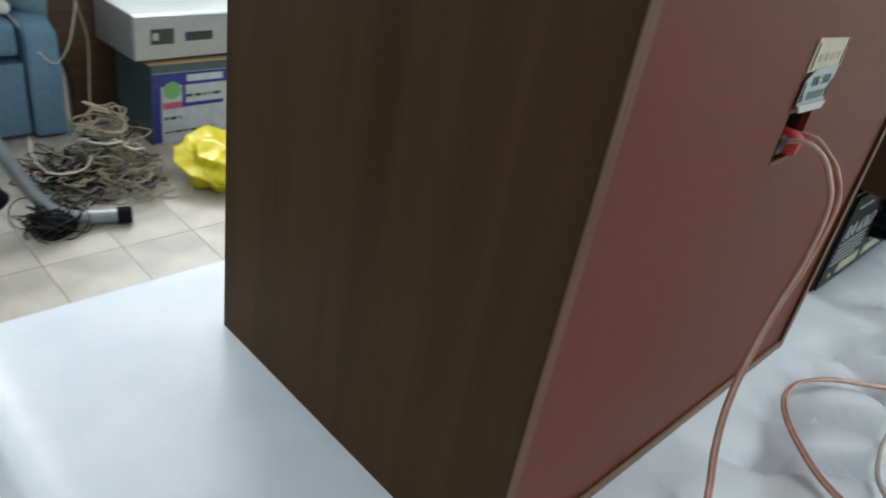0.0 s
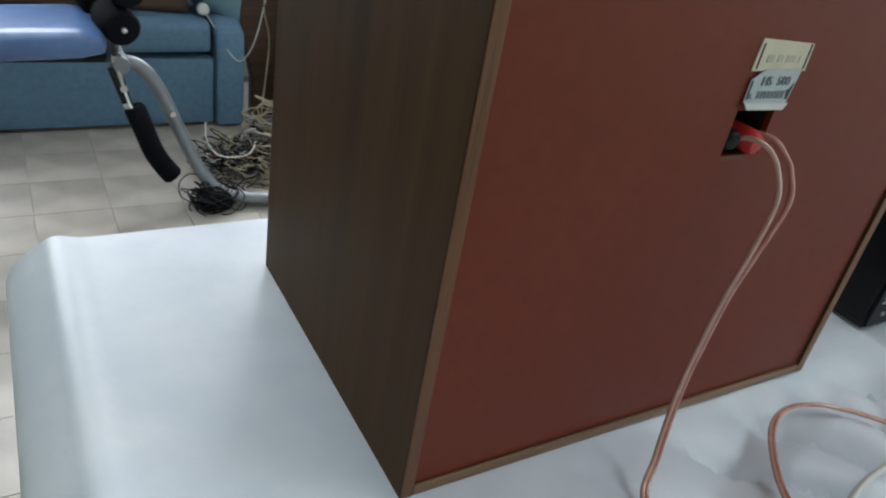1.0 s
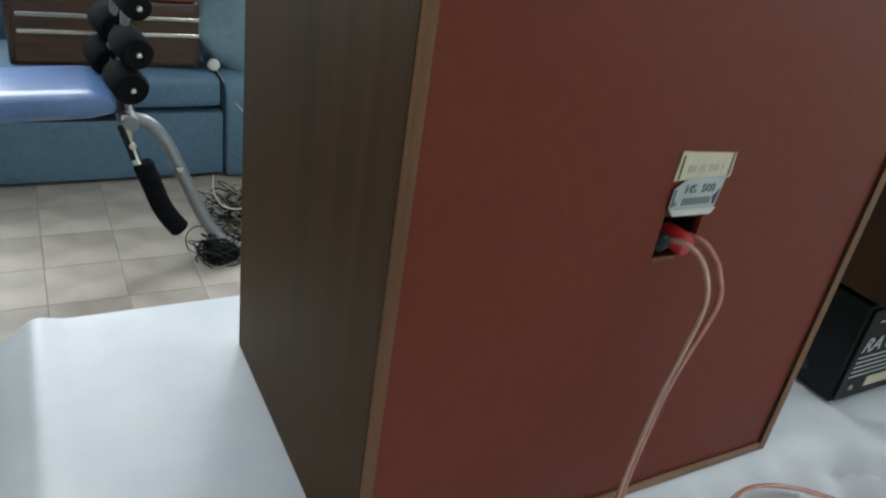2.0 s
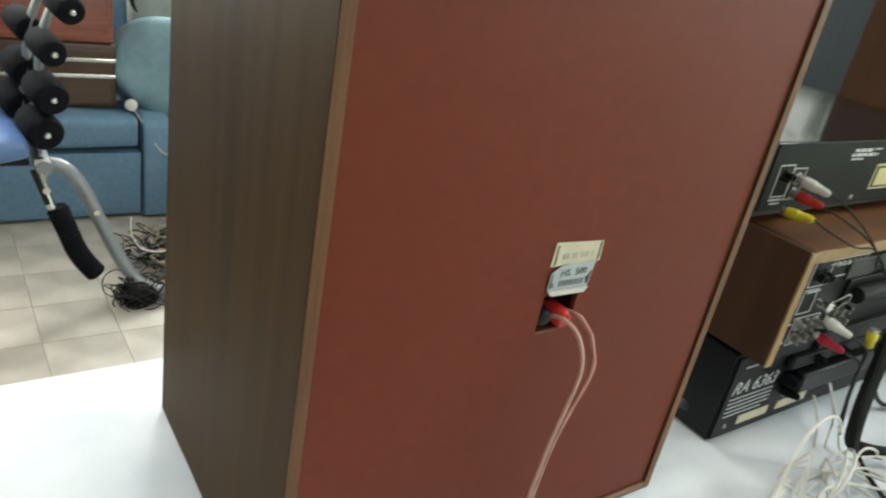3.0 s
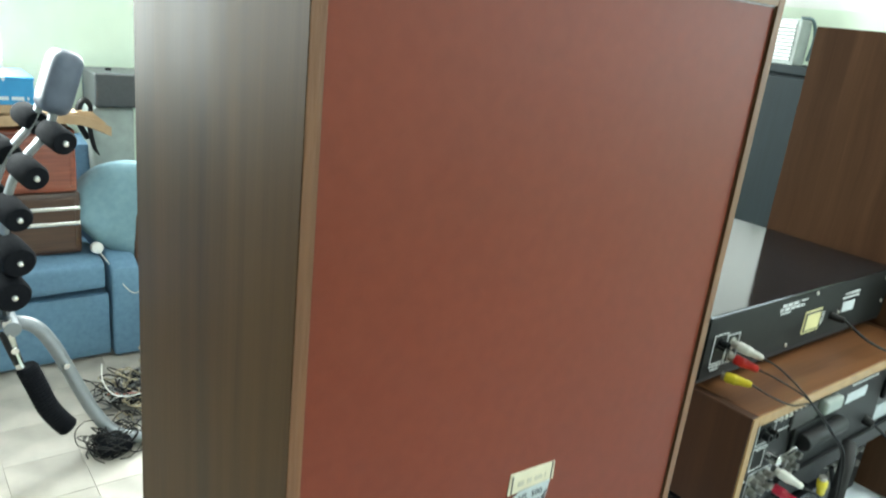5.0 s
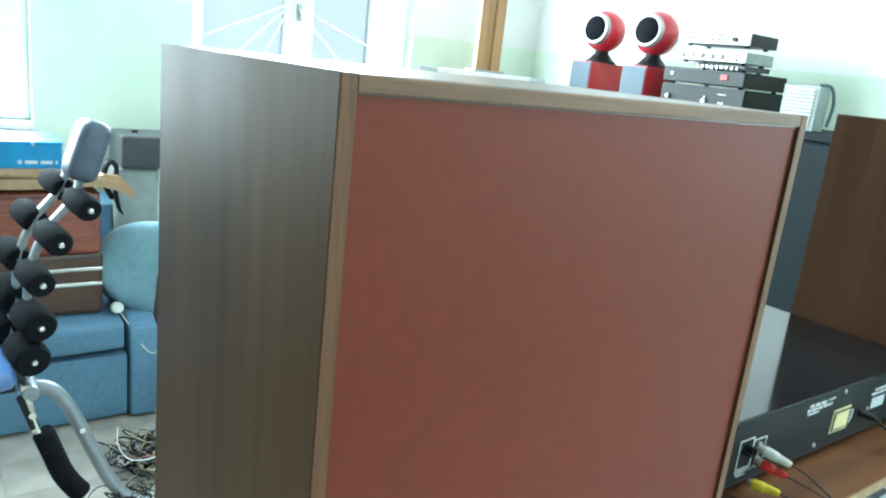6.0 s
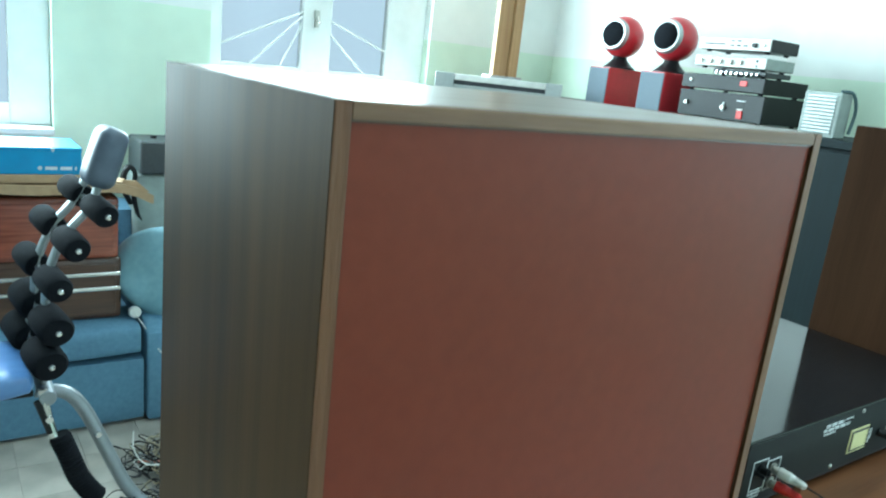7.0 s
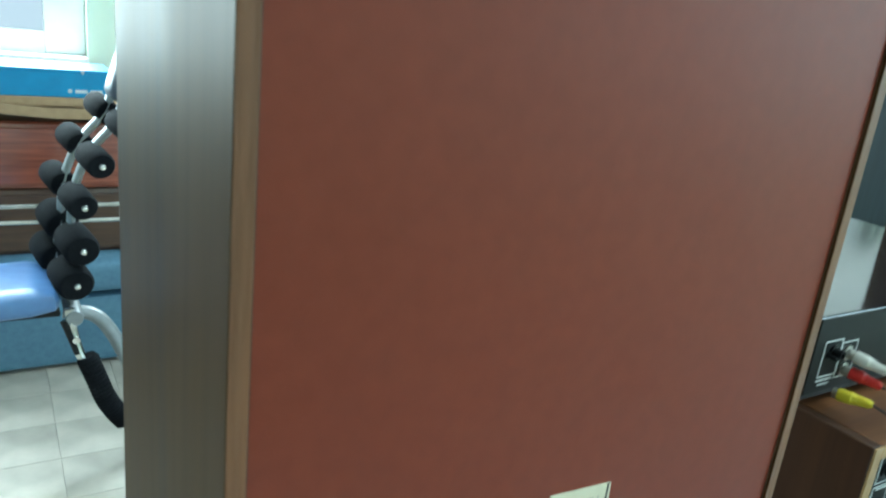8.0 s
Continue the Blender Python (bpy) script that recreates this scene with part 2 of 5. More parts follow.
add_dado(WALL, 0.79, (0.86, 0.985, 0.84))

GLASS = bpy.data.materials.new("window_glass")
GLASS.use_nodes = True
gb = GLASS.node_tree.nodes["Principled BSDF"]
gb.inputs["Transmission Weight"].default_value, gb.inputs["Roughness"].default_value = 1.0, 0.05
gb.inputs["IOR"].default_value = 1.1


# ---- mesh helpers ----
def thing(name, label, category, at=(0, 0, 0), turn=(0, 0, 0), group="", kind=""):
    ob = new(name)
    ob.empty_display_size = 0.05
    ob.matrix_basis = pose(*at, *turn)
    return tagged(ob, label, category, group, kind)


def part(name, bm, mat, parent=None, label="", smooth=False):
    me = bpy.data.meshes.new(name)
    bm.to_mesh(me)
    bm.free()
    me.materials.append(mat)
    if smooth:
        for p in me.polygons:
            p.use_smooth = True
        me.set_sharp_from_angle(angle=radians(40))
    ob = new(name, me)
    if parent:
        ob.parent = parent
    return tagged(ob, label, kind="stuff" if name == "print" else "")


def box(x0, x1, y0, y1, z0, z1, bevel=0.0, segs=2, bm=None):
    bm = bm or bmesh.new()
    r = bmesh.ops.create_cube(bm, size=1)
    vs = r["verts"]
    bmesh.ops.transform(bm, verts=vs, matrix=Matrix.Translation(((x0 + x1) / 2, (y0 + y1) / 2, (z0 + z1) / 2)) @ Matrix.Diagonal((x1 - x0, y1 - y0, z1 - z0, 1)))
    if bevel:
        es = {e for v in vs for e in v.link_edges}
        bmesh.ops.bevel(bm, geom=list(es), offset=bevel, segments=segs, profile=0.5, affect="EDGES")
    return bm


def rod(a, b, r, r2=None, sides=20, bevel=0.0, bm=None):
    """A solid cylinder or cone from a to b."""
    bm = bm or bmesh.new()
    a, b = Vector(a), Vector(b)
    res = bmesh.ops.create_cone(bm, cap_ends=True, segments=sides, radius1=r, radius2=r if r2 is None else r2, depth=(b - a).length)
    if bevel:
        es = [e for e in {e for v in res["verts"] for e in v.link_edges} if any(len(f.verts) > 4 for f in e.link_faces)]
        g = bmesh.ops.bevel(bm, geom=es, offset=bevel, segments=3, profile=0.5, affect="EDGES")
        vs = list({v for f in g["faces"] for v in f.verts} | {v for v in res["verts"] if v.is_valid})
    else:
        vs = res["verts"]
    rot = (b - a).to_track_quat("Z", "Y").to_matrix().to_4x4()
    bmesh.ops.transform(bm, verts=vs, matrix=Matrix.Translation((a + b) / 2) @ rot)
    return bm


def smooth_path(pts, steps=8):
    """Catmull-Rom through the points."""
    p = [Vector(q) for q in pts]
    p = [2 * p[0] - p[1]] + p + [2 * p[-1] - p[-2]]
    out = []
    for i in range(1, len(p) - 2):
        for k in range(steps):
            t = k / steps
            a, b, c, d = p[i - 1], p[i], p[i + 1], p[i + 2]
            out.append(0.5 * (2 * b + (c - a) * t + (2 * a - 5 * b + 4 * c - d) * t * t + (3 * b - a - 3 * c + d) * t ** 3))
    out.append(p[-2])
    return out


def sweep(pts, r, sides=8, steps=8, flat=1.0, bm=None, raw=False):
    """A cable or tube along a smooth line."""
    bm = bm or bmesh.new()
    path = [Vector(q) for q in pts] if raw else smooth_path(pts, steps)
    up = Vector((0, 0, 1))
    rings = []
    prev = None
    for i, p in enumerate(path):
        d = (path[min(i + 1, len(path) - 1)] - path[max(i - 1, 0)]).normalized()
        if prev is None:
            s = d.cross(up)
            if s.length < 0.1:
                s = d.cross(Vector((0, 1, 0)))
        else:
            s = prev - d * prev.dot(d)
        s.normalize()
        prev = s
        u = s.cross(d)
        rings.append([bm.verts.new(p + (s * math.cos(a) + u * math.sin(a) * flat) * r) for a in [2 * math.pi * k / sides for k in range(sides)]])
    for a, b in zip(rings, rings[1:]):
        for k in range(sides):
            bm.faces.new((a[k], a[(k + 1) % sides], b[(k + 1) % sides], b[k]))
    bm.faces.new(rings[0][::-1]), bm.faces.new(rings[-1])
    bmesh.ops.recalc_face_normals(bm, faces=bm.faces)
    return bm


def prism(outline, depth, axis="y", at=0.0, bevel=0.0):
    """A slab with the outline (pairs), extruded along an axis."""
    bm = bmesh.new()
    put = {"y": lambda u, v, w: (u, w, v), "x": lambda u, v, w: (w, u, v), "z": lambda u, v, w: (u, v, w)}[axis]
    lo = [bm.verts.new(put(u, v, at)) for u, v in outline]
    hi = [bm.verts.new(put(u, v, at + depth)) for u, v in outline]
    bm.faces.new(lo), bm.faces.new(hi[::-1])
    for i in range(len(lo)):
        j = (i + 1) % len(lo)
        bm.faces.new((lo[i], hi[i], hi[j], lo[j]))
    bmesh.ops.recalc_face_normals(bm, faces=bm.faces)
    if bevel:
        es = [e for e in bm.edges if any(len(f.verts) != 4 for f in e.link_faces)]
        bmesh.ops.bevel(bm, geom=es, offset=bevel, segments=3, profile=0.5, affect="EDGES")
    return bm


def ball(c, r, sx=1, sy=1, sz=1, u=24, v=16):
    bm = bmesh.new()
    bmesh.ops.create_uvsphere(bm, u_segments=u, v_segments=v, radius=r)
    bmesh.ops.transform(bm, verts=bm.verts, matrix=Matrix.Translation(c) @ Matrix.Diagonal((sx, sy, sz, 1)))
    return bm


def lathe(profile, m, sides=24, bm=None):
    """Turns (radius, height) pairs about z, and places the result by m."""
    bm = bm or bmesh.new()
    rings = [[bm.verts.new(m @ Vector((r * math.cos(2 * math.pi * k / sides), r * math.sin(2 * math.pi * k / sides), h))) for k in range(sides)] for r, h in profile]
    for a, b in zip(rings, rings[1:]):
        for k in range(sides):
            bm.faces.new((a[k], a[(k + 1) % sides], b[(k + 1) % sides], b[k]))
    bm.faces.new(rings[0][::-1]), bm.faces.new(rings[-1])
    bmesh.ops.recalc_face_normals(bm, faces=bm.faces)
    return bm


def axis_at(p, d):
    """A pose at p whose z axis points along d."""
    return Matrix.Translation(p) @ Vector(d).to_track_quat("Z", "Y").to_matrix().to_4x4()


def lettering(name, text, size, m, mat, parent, shear=0.0, depth=0.0003):
    """Words as thin raised print; m puts their lower left corner."""
    cu = bpy.data.curves.new(name, "FONT")
    cu.body, cu.size, cu.shear, cu.extrude = text, size, shear, depth
    tmp = bpy.data.objects.new(name, cu)
    scene.collection.objects.link(tmp)
    me = bpy.data.meshes.new_from_object(tmp.evaluated_get(bpy.context.evaluated_depsgraph_get()))
    bpy.data.objects.remove(tmp)
    me.transform(m)
    me.materials.clear()
    me.materials.append(mat)
    ob = new(name, me)
    ob.parent = parent
    return ob


def bars(rows, face_y, bm=None, deep=0.0006):
    """Rows of (x0, x1, z0, z1) print bars on a plate that faces -y."""
    bm = bm or bmesh.new()
    for x0, x1, z0, z1 in rows:
        box(x0, x1, face_y - deep, face_y + 0.0005, z0, z1, bm=bm)
    return bm


def outline_bars(x0, x1, z0, z1, w):
    return [(x0, x1, z0, z0 + w), (x0, x1, z1 - w, z1), (x0, x0 + w, z0 + w, z1 - w), (x1 - w, x1, z0 + w, z1 - w)]


def worn_words(x0, x1, z, h, rng):
    """Bars the lengths of unreadable words along one line."""
    out, x = [], x0
    while x < x1:
        w = rng.uniform(0.8, 3.4) * h
        out.append((x, min(x + w, x1), z, z + h))
        x += w + h * 0.8
    return out


# ---- the room ----
def wall_with_openings(name, x0, x1, z0, z1, y0, y1, holes):
    """A wall along x with rectangular openings (x0, x1, z0, z1) through it."""
    bm = bmesh.new()
    xs = x0
    for hx0, hx1, hz0, hz1 in sorted(holes):
        box(xs, hx0, y0, y1, z0, z1, bm=bm)
        box(hx0, hx1, y0, y1, z0, hz0, bm=bm)
        box(hx0, hx1, y0, y1, hz1, z1, bm=bm)
        xs = hx1
    box(xs, x1, y0, y1, z0, z1, bm=bm)
    bmesh.ops.remove_doubles(bm, verts=bm.verts, dist=0.0005)
    return tagged(part(name, bm, WALL), "wall painted white above a pale green dado", "wall", kind="structure")


HOLE_A, HOLE_B = (-1.05, 0.27, 0.22, 1.75), (0.90, 2.06, 0.50, 1.75)
wall_with_openings("wall_north", LEFT - 0.2, RIGHT + 0.2, FLOOR, CEIL, FAR, FAR + 0.22, [HOLE_A, HOLE_B])
for nm, b in (("wall_west", (LEFT - 0.2, LEFT, BACK, FAR)), ("wall_south", (LEFT - 0.2, RIGHT + 0.2, BACK - 0.2, BACK))):
    tagged(part(nm, box(*b, FLOOR, CEIL), WALL), "wall painted white above a pale green dado", "wall", kind="structure")
EAST = (-2.35, -1.15, 0.45, 1.65)


def wall_east():
    """The wall behind the hi-fi cabinet, with a window farther back."""
    bm = bmesh.new()
    y0, y1, z0, z1 = EAST
    for a, b, c, d in ((BACK, y0, FLOOR, CEIL), (y1, FAR, FLOOR, CEIL), (y0, y1, FLOOR, z0), (y0, y1, z1, CEIL)):
        box(RIGHT, RIGHT + 0.2, a, b, c, d, bm=bm)
    bmesh.ops.remove_doubles(bm, verts=bm.verts, dist=0.0005)
    tagged(part("wall_east", bm, WALL), "wall painted white above a pale green dado", "wall", kind="structure")
    w = thing("window_3", "plain white painted window", "window", kind="structure")
    x = RIGHT + 0.08
    ym = (y0 + y1) / 2
    for a, b, c, d in ((y0, y0 + 0.05, z0, z1), (y1 - 0.05, y1, z0, z1), (ym - 0.03, ym + 0.03, z0, z1), (y0 + 0.05, ym - 0.03, z0, z0 + 0.05), (ym + 0.03, y1 - 0.05, z0, z0 + 0.05), (y0 + 0.05, ym - 0.03, z1 - 0.05, z1), (ym + 0.03, y1 - 0.05, z1 - 0.05, z1)):
        part("window_frame", box(x, x + 0.05, a + 0.001, b - 0.001, c + 0.001, d - 0.001, 0.004), WHITEPAINT, w)
    for a, b in ((y0 + 0.05, ym - 0.03), (ym + 0.03, y1 - 0.05)):
        g = part("pane", box(x + 0.022, x + 0.027, a, b, z0 + 0.05, z1 - 0.05), GLASS, w)
        g.visible_shadow = False


wall_east()
CEILPAINT = material("ceiling_paint", (0.80, 0.80, 0.78), 0.7, scale=5, bump=0.1)
tagged(part("ceiling", box(LEFT - 0.2, RIGHT + 0.2, BACK - 0.2, FAR + 0.22, CEIL, CEIL + 0.1), CEILPAINT), "plain white painted ceiling", "ceiling", kind="structure")
tagged(part("ground", box(-60, 60, -60, 90, FLOOR - 1.2, FLOOR - 1.1), GROUT), "pale bare ground outside the house", "ground", kind="structure")
bd = part("backdrop", box(-14, 16, 14, 14.1, FLOOR - 1.1, 9), OUTSIDE)
tagged(bd, "hazy pale daylight outside the windows", "backdrop", kind="structure")


def window(name, hole, panes, bottom, grille):
    """A white casement in its opening; panes are (x0, x1) spans."""
    x0, x1, z0, z1 = hole
    w = thing(name, "white painted casement window with a ray-pattern grille", "window", kind="structure")
    y = FAR + 0.06
    bm = bmesh.new()
    edges = [x0] + [v for p in panes for v in p] + [x1]
    for a, b in zip(edges[::2], edges[1::2]):
        box(a, b, y, y + 0.05, z0 + 0.03, z1, 0.006, bm=bm)
    part("window_frame", bm, WHITEPAINT, w)
    bm = bmesh.new()
    for a, b in panes:
        box(a, b, y + 0.004, y + 0.046, z0 + 0.03, bottom, bm=bm)
        box(a, b, y + 0.004, y + 0.046, z1 - 0.1, z1, bm=bm)
        box(a, b, y + 0.01, y + 0.04, 1.18, 1.22, bm=bm)
    part("rail", bm, WHITEPAINT, w)
    part("window_sill", box(x0 + 0.002, x1 - 0.002, FAR - 0.06, FAR + 0.2, z0 + 0.002, z0 + 0.03, 0.006), WHITEPAINT, w)
    for a, b in panes:
        g = part("pane", box(a, b, y + 0.022, y + 0.027, bottom, z1 - 0.1), GLASS, w)
        g.visible_shadow = False
    bm = bmesh.new()
    for a, b, c, d in grille:
        rod((a, FAR + 0.072, b), (c, FAR + 0.072, d), 0.006, sides=8, bm=bm)
    part("grille", bm, WHITEPAINT, w, "white iron rays")
    return w


hub = (1.40, 0.86)
rays = [(hub[0], hub[1], hub[0] + 0.75 * math.cos(a), hub[1] + 0.75 * math.sin(a)) for a in [radians(k) for k in (205, 224, 243, 262, 290, 318, 340)]]
window("window_2", HOLE_B, [(0.97, 1.36), (1.515, 1.83)], 0.58, [(a, b, c, max(d, 0.54)) if d >= 0.54 else (a, b, a + (c - a) * (b - 0.54) / (b - d), 0.54) for a, b, c, d in rays])
hub = (-0.45, 0.95)
rays = [(hub[0], hub[1], hub[0] + 0.6 * math.cos(radians(k)), hub[1] + 0.6 * math.sin(radians(k))) for k in (-80, -55, -30, -5, 20, 200, 230)]
window("window_1", HOLE_A, [(-0.86, -0.46), (-0.36, 0.12)], 0.335, rays)
# a latch on the casement
latch = thing("window_latch", "small dull metal latch on the white casement", "latch", at=(1.43, FAR + 0.052, 0.82))
part("plate", box(-0.012, 0.012, -0.006, 0.006, -0.04, 0.04, 0.003), NICKEL, latch)
part("lever", rod((0, -0.008, 0.01), (0.0, -0.03, -0.02), 0.006, sides=10), NICKEL, latch)

# floor slab; its tiles come at the end
tagged(part("floor", box(LEFT - 0.2, RIGHT + 0.2, BACK - 0.2, FAR + 0.2, FLOOR - 0.1, FLOOR - 0.004), GROUT), "pale cement floor tiles with grey joints", "floor", kind="structure")

lamp = thing("ceiling_light", "white ceiling fitting with a glowing tube", "lamp", at=(1.5, -0.62, CEIL - 0.08), turn=(0, 0, 80))
part("housing", box(-0.63, 0.63, -0.05, 0.05, 0.0, 0.078, 0.01), WHITEPAINT, lamp)
part("tube", rod((-0.6, 0, -0.022), (0.6, 0, -0.022), 0.014), TUBE, lamp)

# ---- the table ----
def table():
    t = thing("table", "long table under a white sheet, rounded at its edge", "table", at=(0, 0, 0))
    x0, x1, y0, y1 = -0.205, 1.75, -0.46, 0.362
    bm = bmesh.new()
    nx, ny = 190, 100
    rim = 0.045

    def point(u, v):
        x, y = x0 + (x1 - x0) * u, y0 + (y1 - y0) * v
        z = 0.0
        d = min(x - x0, x1 - x, y - y0)
        if d < rim:
            k = 1 - d / rim
            z -= 0.03 * (1 - math.sqrt(max(0, 1 - k * k)))
        if x < -0.1:
            z += 0.0045 * math.exp(-((x + 0.161) / 0.013) ** 2) - 0.010 * min(1, max(0, (-0.170 - x) / 0.03))
        free = min(1, max(0, (0.005 - y) / 0.05)) * (0.12 + 0.88 * min(1, max(0, (x - 0.12) / 0.15)))
        sway = 0.05 * noise.noise((x * 4, y * 4, 2))
        fold = 1 - abs(noise.noise(((x + y * 0.9 + sway) * 9, (y - x * 0.6) * 2.5, 9))) * 4
        cross = 1 - abs(noise.noise(((x * 0.5 - y + sway) * 8, (x + y) * 2.2, 21))) * 5
        z += free * (0.006 * (noise.noise((x * 5, y * 5, 0)) - 0.35) - 0.020 * max(0, fold) - 0.013 * max(0, cross) + 0.003 * min(0, noise.noise((x * 24, y * 24, 5))))
        return (x, y, min(z, 0.0) if x > -0.1 else z)
    us = [0.0015 * i for i in range(25)] + [0.0375 + 0.9595 * i / (nx - 1) for i in range(nx)] + [1]
    grid = [[bm.verts.new(point(u, j / ny)) for u in us] for j in range(ny + 1)]
    for a, b in zip(grid, grid[1:]):
        for i in range(len(us) - 1):
            bm.faces.new((a[i], a[i + 1], b[i + 1], b[i]))
    # the sheet hangs down all round
    for line, dx, dy in ((grid[0], 0, -0.006), (grid[-1], 0, 0.006), ([r[0] for r in grid], -0.01, 0), ([r[-1] for r in grid], 0.01, 0)):
        low = [bm.verts.new((v.co.x + dx * (1 + math.sin(i * 0.7)), v.co.y + dy * (1 + math.sin(i * 0.6)), -0.33)) for i, v in enumerate(line)]
        for i in range(len(line) - 1):
            bm.faces.new((line[i], line[i + 1], low[i + 1], low[i]))
    bmesh.ops.recalc_face_normals(bm, faces=bm.faces)
    part("sheet", bm, CLOTH, t, "white sheet with faint creases", smooth=True)
    part("tabletop", box(x0 + 0.03, x1 - 0.03, y0 + 0.03, y1 - 0.012, -0.075, -0.04, 0.004), DARKWOOD, t)
    for x in (x0 + 0.1, x1 - 0.1):
        for y in (y0 + 0.1, y1 - 0.1):
            part("leg", box(x - 0.03, x + 0.03, y - 0.03, y + 0.03, FLOOR, -0.075, 0.004), DARKWOOD, t)
    return t


table()


# ---- loudspeakers ----
W, D, H = 0.400, 0.280, 0.650


def loudspeaker(m, label, cable=True):
    s = thing("loudspeaker", label, "loudspeaker", group="pair of loudspeakers")
    s.matrix_basis = m
    th, rec = 0.0088, 0.0020
    for nm, a, b in (("side_panel", 0, th), ("side_panel", W - th, W)):
        part(nm, box(a, b, 0.0001, D, 0, H), WALNUT if cable else WALNUT2, s)
        part("edging", box(a + 0.0003, b - 0.0001, -0.0006, 0.0, 0.0002, H - 0.0003, 0.0002), EDGERED if a else EDGEWOOD, s, "lighter worn edge of the veneer")
    part("top_panel", box(th, W - th, 0.0015, D, H - th, H, 0.0008), WALNUT_TOP if cable else WALNUT2, s)
    part("edging", box(th + 0.0002, W - th - 0.0002, -0.0006, 0.0014, H - th, H - 0.0003, 0.0006), EDGEWOOD_X, s)
    part("bottom_panel", box(th, W - th, 0.0015, D, 0, th, 0.0008), WALNUT if cable else WALNUT2, s)
    part("edging", box(th + 0.0002, W - th - 0.0002, -0.0006, 0.0014, 0.0003, th, 0.0006), EDGEWOOD_X, s)
    # red board with the opening of the terminal cup
    hx0, hx1, hz0, hz1 = 0.184, 0.2175, 0.2225, 0.2515
    bm = bmesh.new()
    for a, b, c, d in ((th, hx0, th, H - th), (hx1, W - th, th, H - th), (hx0, hx1, th, hz0), (hx0, hx1, hz1, H - th)):
        box(a, b, rec, rec + 0.004, c, d, bm=bm)
    bmesh.ops.remove_doubles(bm, verts=bm.verts, dist=0.0004)
    part("back_panel", bm, PANEL, s, "red-brown painted board")
    bm = bmesh.new()
    for a, b, c, d in ((th, W - th, H - th - 0.0011, H - th), (th, th + 0.0011, th, H - th - 0.0011), (W - th - 0.0011, W - th, th, H - th - 0.0011)):
        box(a + 0.0002, b - 0.0002, rec - 0.0008, rec + 0.0005, c, d, bm=bm)
    part("joint", bm, DARKWOOD, s, "dark joint round the board")
    part("front_grille", box(th, W - th, D - 0.02, D - 0.004, th, H - th, 0.002), GRILLEGREY, s)
    cup = bmesh.new()
    for a, b, y0, y1, c, d in ((hx0 - 0.006, hx0 - 0.0005, rec + 0.0042, rec + 0.05, hz0 - 0.006, hz1 + 0.006), (hx1 + 0.0005, hx1 + 0.006, rec + 0.0042, rec + 0.05, hz0 - 0.006, hz1 + 0.006),
                              (hx0 - 0.0005, hx1 + 0.0005, rec + 0.0042, rec + 0.05, hz0 - 0.006, hz0 - 0.0005), (hx0 - 0.0005, hx1 + 0.0005, rec + 0.0042, rec + 0.05, hz1 + 0.0005, hz1 + 0.006), (hx0 - 0.006, hx1 + 0.006, rec + 0.05, rec + 0.054, hz0 - 0.006, hz1 + 0.006)):
        box(a, b, y0, y1, c, d, bm=cup)
    part("terminal_cup", cup, DARKSLOT, s, "black recessed terminal cup")
    return s


one = loudspeaker(pose(0, 0, 0), "large walnut loudspeaker with a red-brown back board")
two = loudspeaker(pose(0.972, -0.028, 0, 0, 0, 3.5), "walnut loudspeaker standing beside stacked hi-fi units", cable=False)


